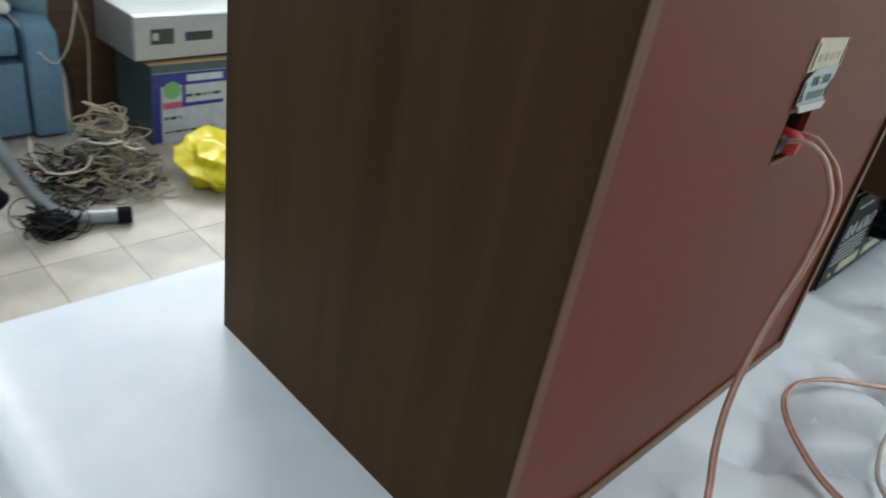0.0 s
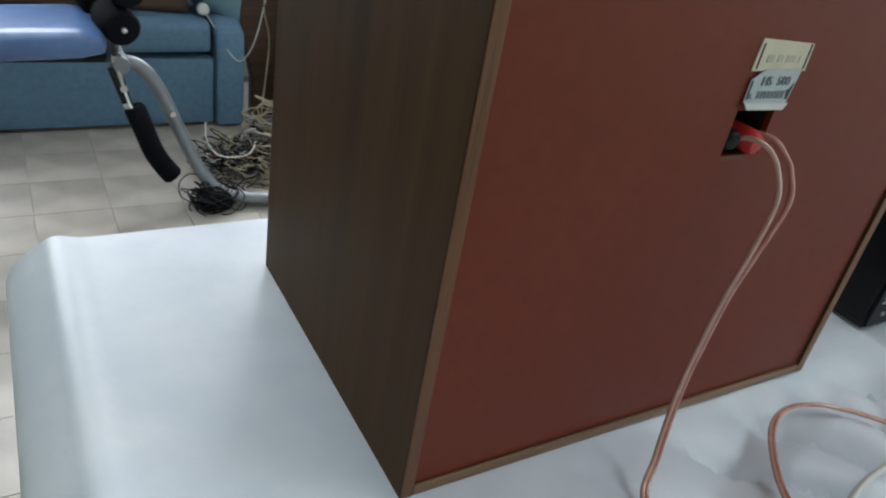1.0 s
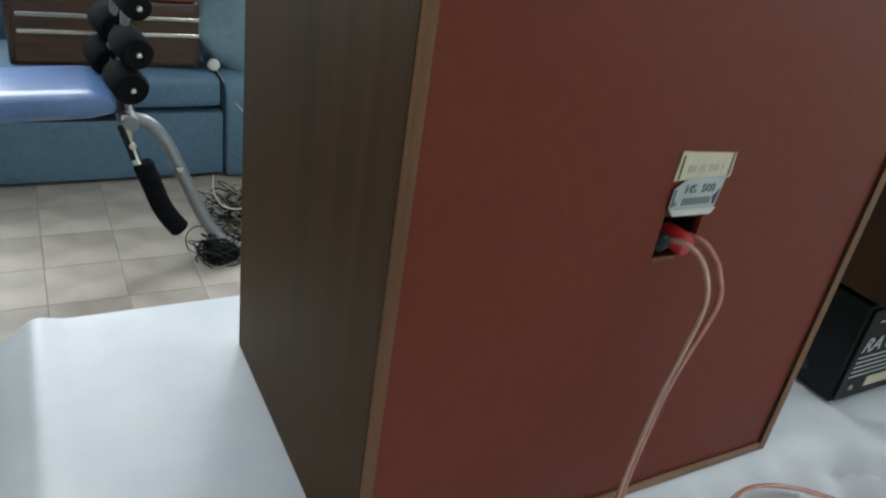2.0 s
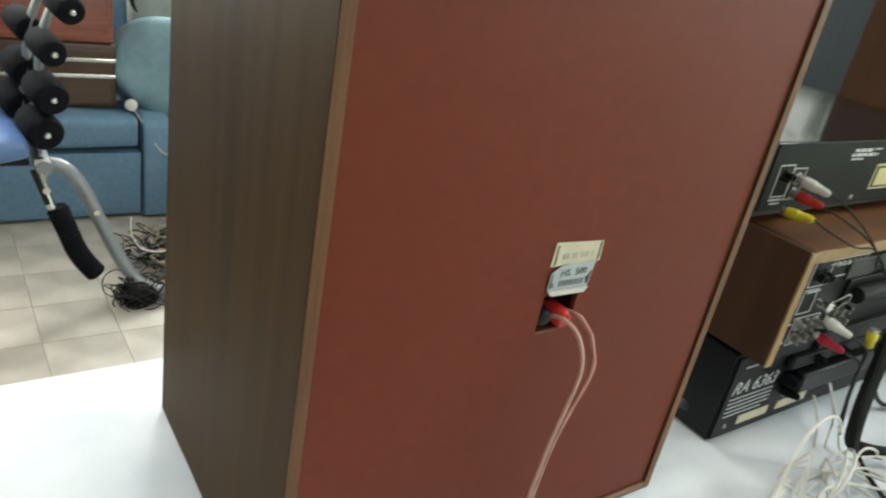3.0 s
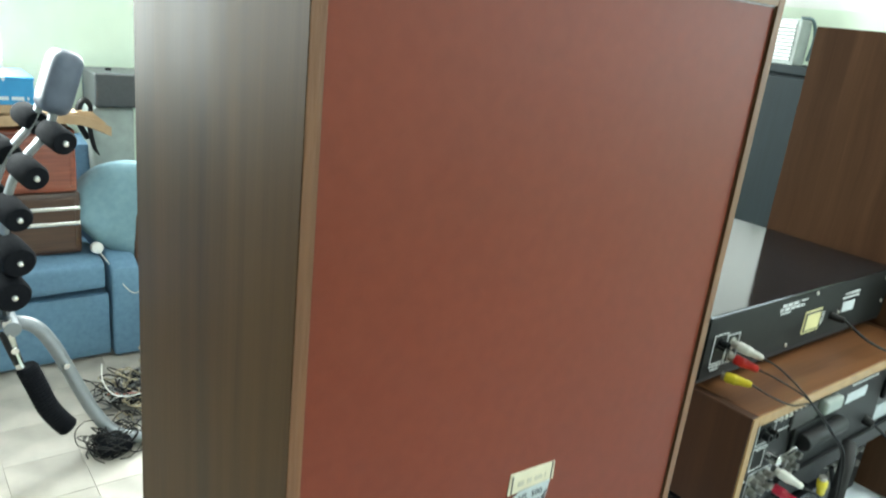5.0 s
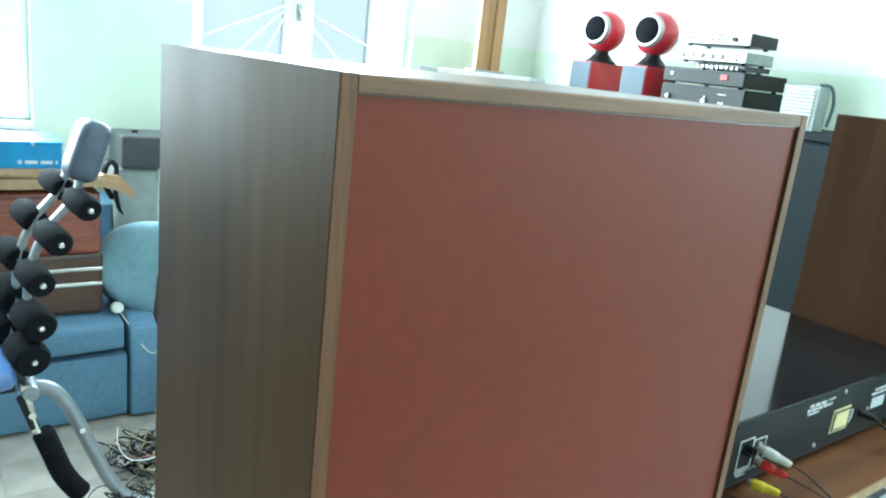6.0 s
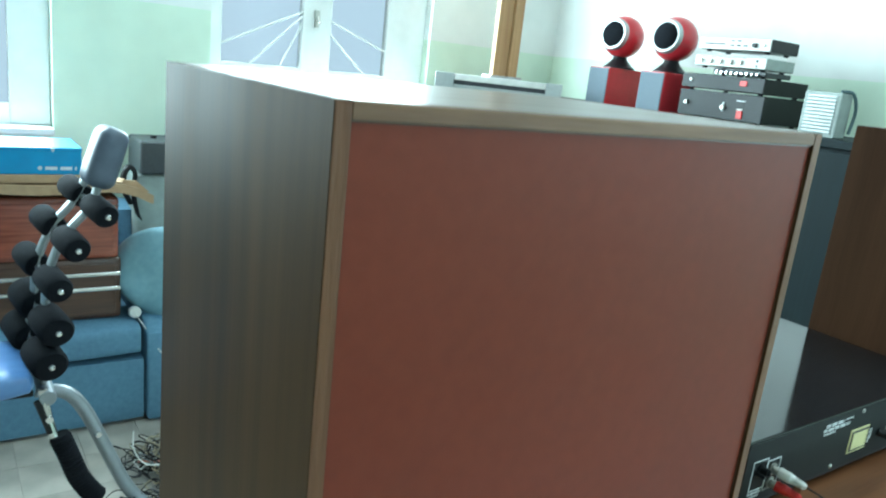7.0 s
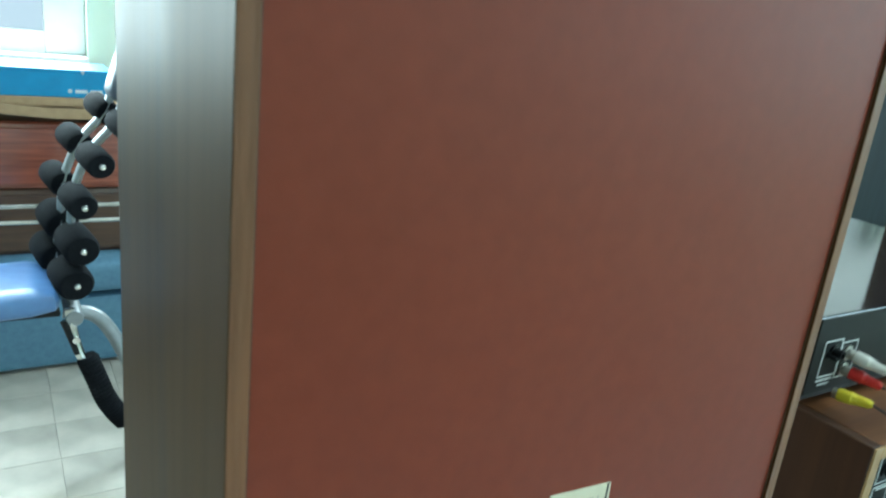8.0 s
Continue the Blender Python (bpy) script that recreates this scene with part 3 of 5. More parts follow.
def terminal(s):
    y = 0.002
    # two stickers, one above the other, lower corner lifted
    part("label", prism([(0.1815, 0.2755), (0.2292, 0.2755), (0.2285, 0.2915), (0.1825, 0.2940)], 0.0008, "y", y - 0.0009), PAPER, s, "cream paper sticker")
    part("label", prism([(0.1835, 0.2570), (0.2222, 0.2560), (0.2250, 0.2765), (0.1930, 0.2765), (0.1835, 0.2705)], 0.0006, "y", y - 0.0018), FOIL, s, "silver sticker with lifted edges")
    part("curl", prism([(0.1868, 0.2530), (0.2190, 0.2522), (0.2222, 0.2562), (0.1832, 0.2572)], 0.0012, "y", y - 0.0035), WHITEPLASTIC, s)
    rng = random.Random(4)
    part("print", bars(worn_words(0.191, 0.220, 0.2805, 0.0042, rng), y - 0.0009, deep=0.0003), FADED, s)
    lettering("lettering", "HS  500", 0.0078, pose(0.1925, y - 0.0021, 0.2672, 90, 0, 0), INKGREY, s)
    part("print", bars([(0.1862, 0.1878, 0.2592, 0.2625), (0.1884, 0.1892, 0.2592, 0.2600)] + [(0.1925 + 0.0031 * k, 0.1948 + 0.0031 * k, 0.2592, 0.2638) for k in range(8)], y - 0.0018, deep=0.0003), INKGREY, s)
    for a, b in ((0.1842, 0.1852), (0.2258, 0.2268)):
        part("border", box(a, b, y - 0.0013, y - 0.0006, 0.2765, 0.2915), INK, s, "dark printed border")
    part("border", box(0.1846, 0.1854, y - 0.0022, y - 0.0015, 0.2588, 0.2700), INK, s, "dark printed border")
    part("border", prism([(0.2196, 0.2585), (0.2212, 0.2585), (0.2226, 0.2690), (0.2200, 0.2650), (0.2180, 0.2640)], 0.0007, "y", y - 0.0022), INK, s, "dark printed border")
    part("binding_post", lathe([(0.003, 0), (0.0070, 0.002), (0.0075, 0.006), (0.0075, 0.018), (0.006, 0.022), (0.002, 0.0225)], axis_at((0.205, 0.019, 0.2325), (0.1, -1, -0.1)), 16), REDPLASTIC, s, "red binding post", smooth=True)
    part("binding_post", lathe([(0.003, 0), (0.0060, 0.002), (0.0065, 0.006), (0.0065, 0.016), (0.005, 0.018), (0.002, 0.0185)], axis_at((0.1915, 0.019, 0.2335), (-0.1, -1, -0.1)), 16), BLACKMETAL, s, "black binding post", smooth=True)
    part("lip", box(0.184, 0.204, 0.0015, 0.0045, 0.2195, 0.2222, 0.0008), EDGEWOOD, s)


terminal(one)


# ---- stacked hi-fi units ----
def rca_plug(name, tip, tail, mat, label, bare=0.004):
    """A moulded plug: collar, ribbed taper, and its tail end."""
    t = thing(name, label, "plug")
    a, b = Vector(tip), Vector(tail)
    b = a + (b - a) * 0.60
    L = (b - a).length
    m = axis_at(a, b - a)
    prof = [(0.0050, 0), (0.0056, 0.001), (0.0056, L * 0.42), (0.0050, L * 0.44), (0.0048, L * 0.50), (0.0050, L * 0.51)]
    z = 0.53
    while z < 0.95:
        r = 0.0047 - 0.0022 * (z - 0.53)
        prof += [(r, L * z), (r, L * (z + 0.035)), (r - 0.0008, L * (z + 0.04)), (r - 0.0008, L * (z + 0.06))]
        z += 0.07
    prof += [(0.0025, L)]
    part("body", lathe(prof, m, 18), mat, t, smooth=True)
    part("collar", rod(a - (b - a).normalized() * bare, a, 0.0043, sides=14), NICKEL, t, "bright metal collar")
    return t


def screw(parent, p, r=0.0028):
    part("screw", lathe([(r, 0), (r, 0.0008), (r * 0.7, 0.0018), (r * 0.2, 0.0021)], axis_at(p, (0, -1, 0)), 12), NICKEL, parent)


def jack(parent, x, z, y, r=0.0046, mat=None):
    part("socket", lathe([(r * 1.5, 0), (r * 1.5, 0.0015), (r, 0.0018), (r, 0.009), (r * 0.75, 0.0092), (r * 0.7, 0.004), (0.0006, 0.004)], axis_at((x, y, z), (0, -1, 0)), 14), mat or NICKEL, parent, smooth=True)


def receiver():
    t = thing("receiver", "black receiver lowest in the hi-fi stack", "receiver", at=(0.519, 0.021, 0.0))
    w, d, z0, z1 = 0.43, 0.30, 0.004, 0.116
    part("cover", box(0, w, 0.002, d, z0 + 0.008, z1, 0.0015), BLACKMETAL, t)
    part("chassis", box(0.001, w - 0.001, 0.001, d, z0, z0 + 0.008, 0.0008), BLACKMETAL, t)
    part("rear_plate", box(0.004, w - 0.004, -0.0015, 0.002, z0 + 0.002, z1 - 0.003, 0.0005), BACKPLATE, t)
    for x in (0.04, w - 0.04):
        for y in (0.035, d - 0.035):
            part("foot", rod((x, y, 0), (x, y, z0), 0.012, 0.013, 16), FOAM, t)
    rng = random.Random(8)
    lettering("lettering", "RA 6363", 0.0238, pose(0.010, -0.0019, 0.0640, 90, 0, 0), WHITEINK, t, shear=0.25)
    rows = []
    for k in range(5):
        rows += worn_words(0.012, 0.095 - 0.012 * (k == 4), 0.0565 - 0.0058 * k, 0.0017, rng)
    part("print", bars(rows, -0.0015), WHITEINK, t)
    part("print", bars(worn_words(0.020, 0.060, 0.098, 0.0022, rng), -0.0015), WHITEINK, t)
    part("label", box(0.045, 0.104, -0.0024, -0.0016, 0.0165, 0.0285), PAPER, t, "cream paper strip")
    part("label", box(0.122, 0.186, -0.0024, -0.0016, 0.0165, 0.0285), PAPER, t, "cream paper strip")
    screw(t, (0.022, -0.0016, 0.020))
    screw(t, (0.16, -0.0016, 0.105))
    # dark terminal bar with clamps, and sockets behind the hanging cables
    part("terminal_bar", box(0.120, 0.285, -0.020, -0.0016, 0.050, 0.078, 0.004, 3), BLACKMETAL, t)
    part("terminal_bar", box(0.100, 0.262, -0.011, -0.0016, 0.082, 0.100, 0.003), BACKPLATE, t)
    for x, z, r in ((0.110, 0.066, 0.008), (0.122, 0.046, 0.006), (0.150, 0.090, 0.006), (0.205, 0.091, 0.006)):
        part("clamp", lathe([(r, 0), (r, 0.010), (r * 0.8, 0.014), (r * 0.7, 0.020), (r * 0.3, 0.022)], axis_at((x, -0.0016, z), (0, -1, 0.1)), 14), FOAM, t, "black clamp knob", smooth=True)
    for k in range(9):
        screw(t, (0.130 + 0.018 * k, -0.0016, 0.036), 0.0026)
    part("screw", lathe([(0.007, 0), (0.007, 0.0012), (0.004, 0.0025), (0.001, 0.003)], axis_at((0, 0.040, 0.026), (-1, 0, 0)), 16), GREYPLATE, t, "dull side screw")
    for k in range(6):
        jack(t, 0.30 + 0.018 * k, 0.085, -0.0016)
        jack(t, 0.30 + 0.018 * k, 0.062, -0.0016)
    return t


def amplifier():
    t = thing("amplifier", "vintage amplifier in a walnut case, sockets at its back", "amplifier", at=(0.511, -0.010, 0.117))
    w, d, h, th, f = 0.435, 0.31, 0.138, 0.012, 0.008
    for x in (0.05, w - 0.05):
        for y in (0.065, d - 0.03):
            part("foot", rod((x, y, -0.0005), (x, y, f), 0.012, sides=16), FOAM, t)
    for a, b in ((0, th), (w - th, w)):
        # sides in the darker walnut: their shade is in the colour
        part("case_side", box(a, b, 0.0012, d, f, h, 0.0012), CASEWOOD_SHADED, t)
        part("edging", box(a + 0.0004, b - 0.0004, -0.0008, 0.0011, f + 0.0004, h - 0.0004, 0.0004), GOLDEDGE, t, "pale wood edge")
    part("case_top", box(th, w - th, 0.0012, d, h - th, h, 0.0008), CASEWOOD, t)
    part("edging", box(th, w - th, -0.0008, 0.0011, h - th, h - 0.0004, 0.0004), GOLDEDGE, t, "pale wood edge")
    part("chassis", box(th + 0.001, w - th - 0.001, 0.010, d - 0.004, f, h - th - 0.001), BLACKMETAL, t)
    y = 0.006
    part("rear_plate", box(th + 0.001, 0.345, y, y + 0.003, f + 0.001, h - th - 0.001), BACKPLATE, t)
    part("rear_plate", box(0.346, w - th - 0.001, y + 0.002, y + 0.005, f + 0.001, h - th - 0.001), GREYPLATE, t)
    part("lower_flange", box(0.10, w - th - 0.001, y - 0.006, y - 0.0005, f + 0.001, f + 0.022, 0.001), BACKPLATE, t)
    rng = random.Random(11)
    rows = outline_bars(0.030, 0.066, 0.093, 0.122, 0.0009) + outline_bars(0.030, 0.056, 0.062, 0.090, 0.0009)
    rows += outline_bars(0.034, 0.082, 0.024, 0.057, 0.0009) + [(0.066, 0.135, 0.1205, 0.1214), (0.132, 0.133, 0.095, 0.1205), (0.075, 0.120, 0.1000, 0.1010)]
    rows += worn_words(0.036, 0.060, 0.086, 0.0018, rng) + worn_words(0.020, 0.030, 0.050, 0.0018, rng) + worn_words(0.018, 0.030, 0.028, 0.0018, rng) + worn_words(0.060, 0.080, 0.115, 0.0016, rng)
    rows += worn_words(0.215, 0.300, 0.1195, 0.0028, rng) + worn_words(0.245, 0.320, 0.1135, 0.0028, rng) + worn_words(0.09, 0.125, 0.06, 0.0016, rng)
    part("print", bars(rows, y), WHITEINK, t)
    for x in (0.043, 0.058, 0.073):
        for z in (0.033, 0.048):
            jack(t, x, z, y)
    for x in (0.100, 0.116, 0.132):
        for z in (0.040, 0.055):
            jack(t, x, z, y, 0.0042)
    jack(t, 0.042, 0.105, y, 0.005, BLACKMETAL)
    jack(t, 0.055, 0.105, y, 0.005, BLACKMETAL)
    for k in range(6):
        screw(t, (0.074 + 0.0105 * k, y, 0.1155), 0.0034)
    screw(t, (0.0215, y, 0.075))
    screw(t, (0.0215, y, 0.024))
    # earth post with a looped bare wire, mains outlet, fuse and the round capacitor
    part("earth_post", rod((0.062, y, 0.074), (0.062, y - 0.016, 0.074), 0.0058, sides=12, bevel=0.001), CHROME, t)
    loop = [(0.062, y - 0.012, 0.074), (0.070, y - 0.018, 0.085), (0.082, y - 0.020, 0.089), (0.090, y - 0.018, 0.080), (0.084, y - 0.014, 0.071), (0.088, y - 0.011, 0.060)]
    part("earth_wire", sweep(loop, 0.0008, 8, 6), NICKEL, t, "looped bare wire")
    part("capacitor", rod((0.120, y - 0.010, 0.077), (0.215, y - 0.010, 0.077), 0.0100, sides=24, bevel=0.002), BACKPLATE, t, "dark round capacitor can", smooth=True)
    part("capacitor_clip", box(0.110, 0.222, y - 0.004, y + 0.0005, 0.060, 0.094, 0.001), BACKPLATE, t)
    part("fuse_box", box(0.158, 0.200, y - 0.012, y + 0.0005, 0.101, 0.119, 0.004), GREENGREY, t, "pale grey outlet block")
    part("recess", box(0.098, 0.156, y - 0.003, y + 0.0005, 0.094, 0.118, 0.002), DARKSLOT, t, "dark recessed block")
    part("label", box(0.236, 0.292, y - 0.0008, y - 0.0001, 0.091, 0.105), FOIL, t, "pale type plate")
    part("cord_grip", rod((0.318, y, 0.048), (0.318, y - 0.012, 0.046), 0.007, 0.005, 14), BLACKWIRE, t)
    part("label", box(0.352, 0.405, y + 0.001, y + 0.0018, 0.034, 0.058), FOIL, t, "pale printed panel")
    part("terminal_strip", box(0.352, 0.412, y - 0.004, y + 0.0018, 0.070, 0.116, 0.002), BLACKMETAL, t)
    for x in (0.362, 0.380, 0.398):
        for z in (0.080, 0.102):
            part("speaker_terminal", lathe([(0.003, 0), (0.0068, 0.001), (0.0068, 0.014), (0.0045, 0.018), (0.001, 0.0185)], axis_at((x, y - 0.004, z), (0, -1, 0)), 14), CRIMSON, t, "dull red screw terminal", smooth=True)
    return t


def cd_player():
    t = thing("cd_player", "glossy black disc player on top of the stack", "disc player", at=(0.500, 0.055, 0.255))
    w, d, f, h = 0.445, 0.285, 0.010, 0.087
    for x in (0.05, w - 0.05):
        for y in (0.04, d - 0.04):
            part("foot", rod((x, y, -0.0005), (x, y, f), 0.015, 0.016, 18), FOAM, t)
    part("cover", box(0, w, 0.0, d, f + 0.004, h, 0.0016), GLOSSBLACK, t)
    part("base", box(0.002, w - 0.002, 0.001, d, f, f + 0.004), BLACKMETAL, t)
    y = -0.0013
    part("rear_plate", box(0.003, w - 0.003, y, 0.0, f + 0.006, h - 0.002), BACKPLATE, t)
    rng = random.Random(5)
    part("frame", box(0.210, 0.252, y - 0.0008, y - 0.0001, 0.029, 0.059), WARNPAPER, t, "thin yellow border")
    part("sticker", box(0.2125, 0.2495, y - 0.0014, y - 0.0009, 0.0312, 0.0568), INK, t)
    part("sticker", box(0.215, 0.247, y - 0.0020, y - 0.0015, 0.0337, 0.0543), WARNPAPER, t, "cream yellow warning sticker")
    rows = worn_words(0.148, 0.186, 0.0745, 0.0036, rng) + worn_words(0.190, 0.206, 0.0765, 0.0018, rng) + worn_words(0.144, 0.200, 0.0695, 0.0034, rng) + worn_words(0.146, 0.170, 0.0655, 0.0022, rng)
    rows += outline_bars(0.016, 0.042, 0.030, 0.064, 0.0009) + outline_bars(0.042, 0.066, 0.026, 0.060, 0.0009) + worn_words(0.016, 0.040, 0.026, 0.0020, rng) + worn_words(0.02, 0.036, 0.022, 0.0018, rng)
    rows += worn_words(0.310, 0.350, 0.066, 0.0030, rng) + worn_words(0.304, 0.350, 0.0605, 0.0030, rng) + [(0.2565, 0.2580, 0.034, 0.044), (0.2565, 0.2580, 0.046, 0.052), (0.2605, 0.2617, 0.038, 0.052)]
    part("print", bars(rows, y), WHITEINK, t)
    part("label", box(0.308, 0.342, y - 0.0008, y - 0.0001, 0.042, 0.056), PRINTWHITE, t, "pale type plate")
    for p in ((0.227, 0.081), (0.179, 0.021), (0.30, 0.044), (0.425, 0.075), (0.430, 0.04)):
        screw(t, (p[0], y, p[1]))
    jack(t, 0.031, 0.053, y, 0.0042, BLACKMETAL)
    jack(t, 0.024, 0.050, y, 0.002, BLACKMETAL)
    jack(t, 0.053, 0.049, y)
    jack(t, 0.053, 0.033, y)
    part("cord_grip", rod((0.283, y, 0.042), (0.288, y - 0.016, 0.040), 0.0055, 0.004, 14), BLACKWIRE, t)
    return t


receiver()
amplifier()
cd_player()
rca_plug("cable_plug", (0.5525, 0.046, 0.304), (0.566, 0.002, 0.296), WHITEPLASTIC, "white moulded plug in the disc player")
rca_plug("cable_plug", (0.5525, 0.046, 0.2885), (0.563, 0.004, 0.284), REDPLASTIC, "red moulded plug in the disc player")
rca_plug("cable_plug", (0.531, 0.040, 0.2745), (0.541, -0.004, 0.278), YELLOWPLASTIC, "loose yellow plug resting on the walnut case")
rca_plug("cable_plug", (0.590, -0.016, 0.170), (0.600, -0.058, 0.162), WHITEPLASTIC, "white moulded plug in the amplifier")
rca_plug("cable_plug", (0.586, -0.016, 0.152), (0.594, -0.060, 0.146), CRIMSONPLUG, "red moulded plug in the amplifier")
rca_plug("cable_plug", (0.619, -0.050, 0.172), (0.621, -0.052, 0.141), YELLOWPLASTIC, "loose yellow plug hanging on its cable")


def cable(label, pts, r, mat, steps=8, sides=8, flat=1.0, category="cable"):
    ob = part("cable", sweep(pts, r, sides, steps, flat), mat, smooth=True)
    return tagged(ob, label, category)


cable("thin black signal cable draped over the amplifier", [(0.5606, 0.0196, 0.2992), (0.570, 0.004, 0.292), (0.592, -0.018, 0.268), (0.622, -0.026, 0.240), (0.660, -0.030, 0.208), (0.700, -0.032, 0.172), (0.712, -0.034, 0.135), (0.704, -0.040, 0.095), (0.690, -0.048, 0.055)], 0.0010, BLACKWIRE)
cable("thin black signal cable draped over the amplifier", [(0.5588, 0.0208, 0.2858), (0.572, 0.004, 0.279), (0.598, -0.018, 0.262), (0.628, -0.028, 0.236), (0.665, -0.032, 0.205), (0.705, -0.034, 0.170), (0.716, -0.036, 0.130), (0.708, -0.042, 0.090), (0.694, -0.050, 0.050)], 0.0010, BLACKWIRE)
cable("thin black signal cable draped over the amplifier", [(0.537, 0.0136, 0.2766), (0.552, -0.004, 0.267), (0.576, -0.016, 0.2575), (0.604, -0.022, 0.255), (0.630, -0.028, 0.236)], 0.0010, BLACKWIRE)
cable("black power cord of the disc player", [(0.788, 0.037, 0.295), (0.805, 0.010, 0.275), (0.840, -0.012, 0.2585), (0.885, -0.030, 0.235), (0.925, -0.050, 0.150), (0.940, -0.070, 0.060), (0.960, -0.090, 0.010), (1.02, -0.12, 0.006)], 0.0017, BLACKWIRE)
cable("black power cord of the amplifier", [(0.829, -0.018, 0.163), (0.840, -0.036, 0.145), (0.862, -0.050, 0.095), (0.880, -0.058, 0.045), (0.905, -0.080, 0.010), (0.96, -0.12, 0.006), (1.05, -0.14, 0.006)], 0.0020, BLACKWIRE)
cable("thin cables of the amplifier plugs", [(0.596, -0.0412, 0.1652), (0.612, -0.054, 0.154), (0.622, -0.052, 0.125), (0.634, -0.050, 0.085), (0.640, -0.055, 0.045)], 0.0015, BLACKWIRE)
cable("thin cables of the amplifier plugs", [(0.5908, -0.0424, 0.1484), (0.610, -0.054, 0.138), (0.620, -0.053, 0.110), (0.632, -0.054, 0.060)], 0.0015, BLACKWIRE)
cable("thin cables of the amplifier plugs", [(0.6202, -0.0512, 0.1530), (0.624, -0.052, 0.120), (0.634, -0.052, 0.080), (0.638, -0.058, 0.040)], 0.0015, BLACKWIRE)
STRAP = [(0.775, -0.014, 0.152), (0.748, -0.026, 0.138), (0.724, -0.034, 0.105), (0.708, -0.042, 0.062), (0.698, -0.050, 0.026), (0.696, -0.056, 0.008), (0.702, -0.068, 0.006), (0.726, -0.086, 0.006), (0.785, -0.122, 0.006), (0.87, -0.175, 0.006)]
# bunched strap of cables that hangs behind the amplifier and lies on the table
cable("flat black bunch of cables hanging to the table", STRAP, 0.0085, BLACKWIRE, flat=0.40)
cable("black cable leaving the hanging bunch", [(0.700, -0.050, 0.030), (0.690, -0.062, 0.010), (0.668, -0.085, 0.005), (0.645, -0.115, 0.0045), (0.620, -0.16, 0.0045)], 0.0026, BLACKWIRE)
cable("black cable lying on the white sheet", [(0.752, -0.010, 0.120), (0.790, -0.020, 0.040), (0.830, -0.028, 0.007), (0.880, -0.046, 0.005), (0.940, -0.060, 0.005), (1.04, -0.08, 0.005)], 0.0030, BLACKWIRE)


def cable_lug():
    t = thing("cable_connector", "grey moulded connector on a thin cable", "connector", at=(0.862, -0.052, 0.0), turn=(0, 0, -25))
    part("body", box(-0.016, 0.016, -0.006, 0.006, 0.0005, 0.0105, 0.003), GREYWIRE, t)
    part("strain_relief", rod((0.016, 0, 0.0055), (0.034, 0, 0.0045), 0.0038, 0.002, 12), GREYWIRE, t)
    part("pin", box(-0.026, -0.016, -0.004, 0.004, 0.003, 0.008), NICKEL, t)


cable_lug()
cable("black lead of the connector", [(0.892, -0.066, 0.0045), (0.915, -0.082, 0.0035), (0.90, -0.100, 0.0035), (0.865, -0.098, 0.0035), (0.862, -0.082, 0.0035), (0.90, -0.080, 0.004), (0.98, -0.105, 0.0035)], 0.0020, BLACKWIRE)
cable("black lead curled on the white sheet", [(1.00, -0.140, 0.003), (0.90, -0.124, 0.003), (0.845, -0.104, 0.003), (0.822, -0.118, 0.003), (0.850, -0.146, 0.003), (0.92, -0.165, 0.003)], 0.0024, BLACKWIRE)

# white cable in standing loops on the sheet
rng = random.Random(21)
ARCHES = [((0.462, -0.089), (0.652, -0.049), 0.086, 0.0021), ((0.518, -0.099), (0.536, -0.056), 0.066, 0.0019), ((0.507, -0.094), (0.528, -0.064), 0.060, 0.0017), ((0.537, -0.109), (0.652, -0.074), 0.046, 0.0021),
          ((0.534, -0.102), (0.630, -0.084), 0.050, 0.0019), ((0.562, -0.104), (0.602, -0.066), 0.034, 0.0017), ((0.612, -0.094), (0.697, -0.079), 0.030, 0.0019)]
for k, (a, b, h, r) in enumerate(ARCHES):
    (ax, ay), (bx, by) = a, b
    pts = [(ax - 0.05, ay - 0.045 - 0.01 * k, r + 0.001), (ax - 0.015, ay - 0.018, r + 0.001)]
    for i in range(7):
        u = i / 6
        pts.append((ax + (bx - ax) * u, ay + (by - ay) * u + 0.006 * math.sin(5 * u + k), r + 0.001 + h * math.sin(math.pi * (0.06 + 0.88 * u)) ** 0.8))
    pts += [(bx + 0.02, by - 0.012, r + 0.001), (bx + 0.03, by - 0.06, r + 0.001)]
    cable("white cable standing up in a loop from the sheet", pts, 0.78 * r, WHITEWIRE, steps=6, sides=8)
for k in range(4):
    cx, cy = 0.625 + rng.uniform(-0.040, 0.045), -0.112 + rng.uniform(-0.030, 0.015)
    ra, rb, ph = rng.uniform(0.050, 0.085), rng.uniform(0.030, 0.050), rng.uniform(0, 6)
    zt = 0.003 + 0.0022 * k
    pts = [(cx + ra * math.cos(ph + 7.2 * i / 18) * (1 + 0.10 * math.sin(0.5 * i + k)), cy + rb * math.sin(ph + 7.2 * i / 18) * (1 + 0.15 * math.sin(0.7 * i + k)), zt + 0.006 * max(0, math.sin(i * 0.55 + k * 1.7)) ** 2) for i in range(19)]
    cable("loosely coiled white cable on the sheet", pts, 0.0015, WHITEWIRE, steps=4, sides=6)
cable("white cable rising from the coil behind the receiver", [(0.655, -0.045, 0.006), (0.700, -0.025, 0.020), (0.690, -0.018, 0.045), (0.672, -0.014, 0.070)], 0.0016, WHITEWIRE)
cable("white cable rising from the coil behind the receiver", [(0.640, -0.040, 0.006), (0.650, -0.028, 0.030), (0.640, -0.016, 0.062)], 0.0014, WHITEWIRE)
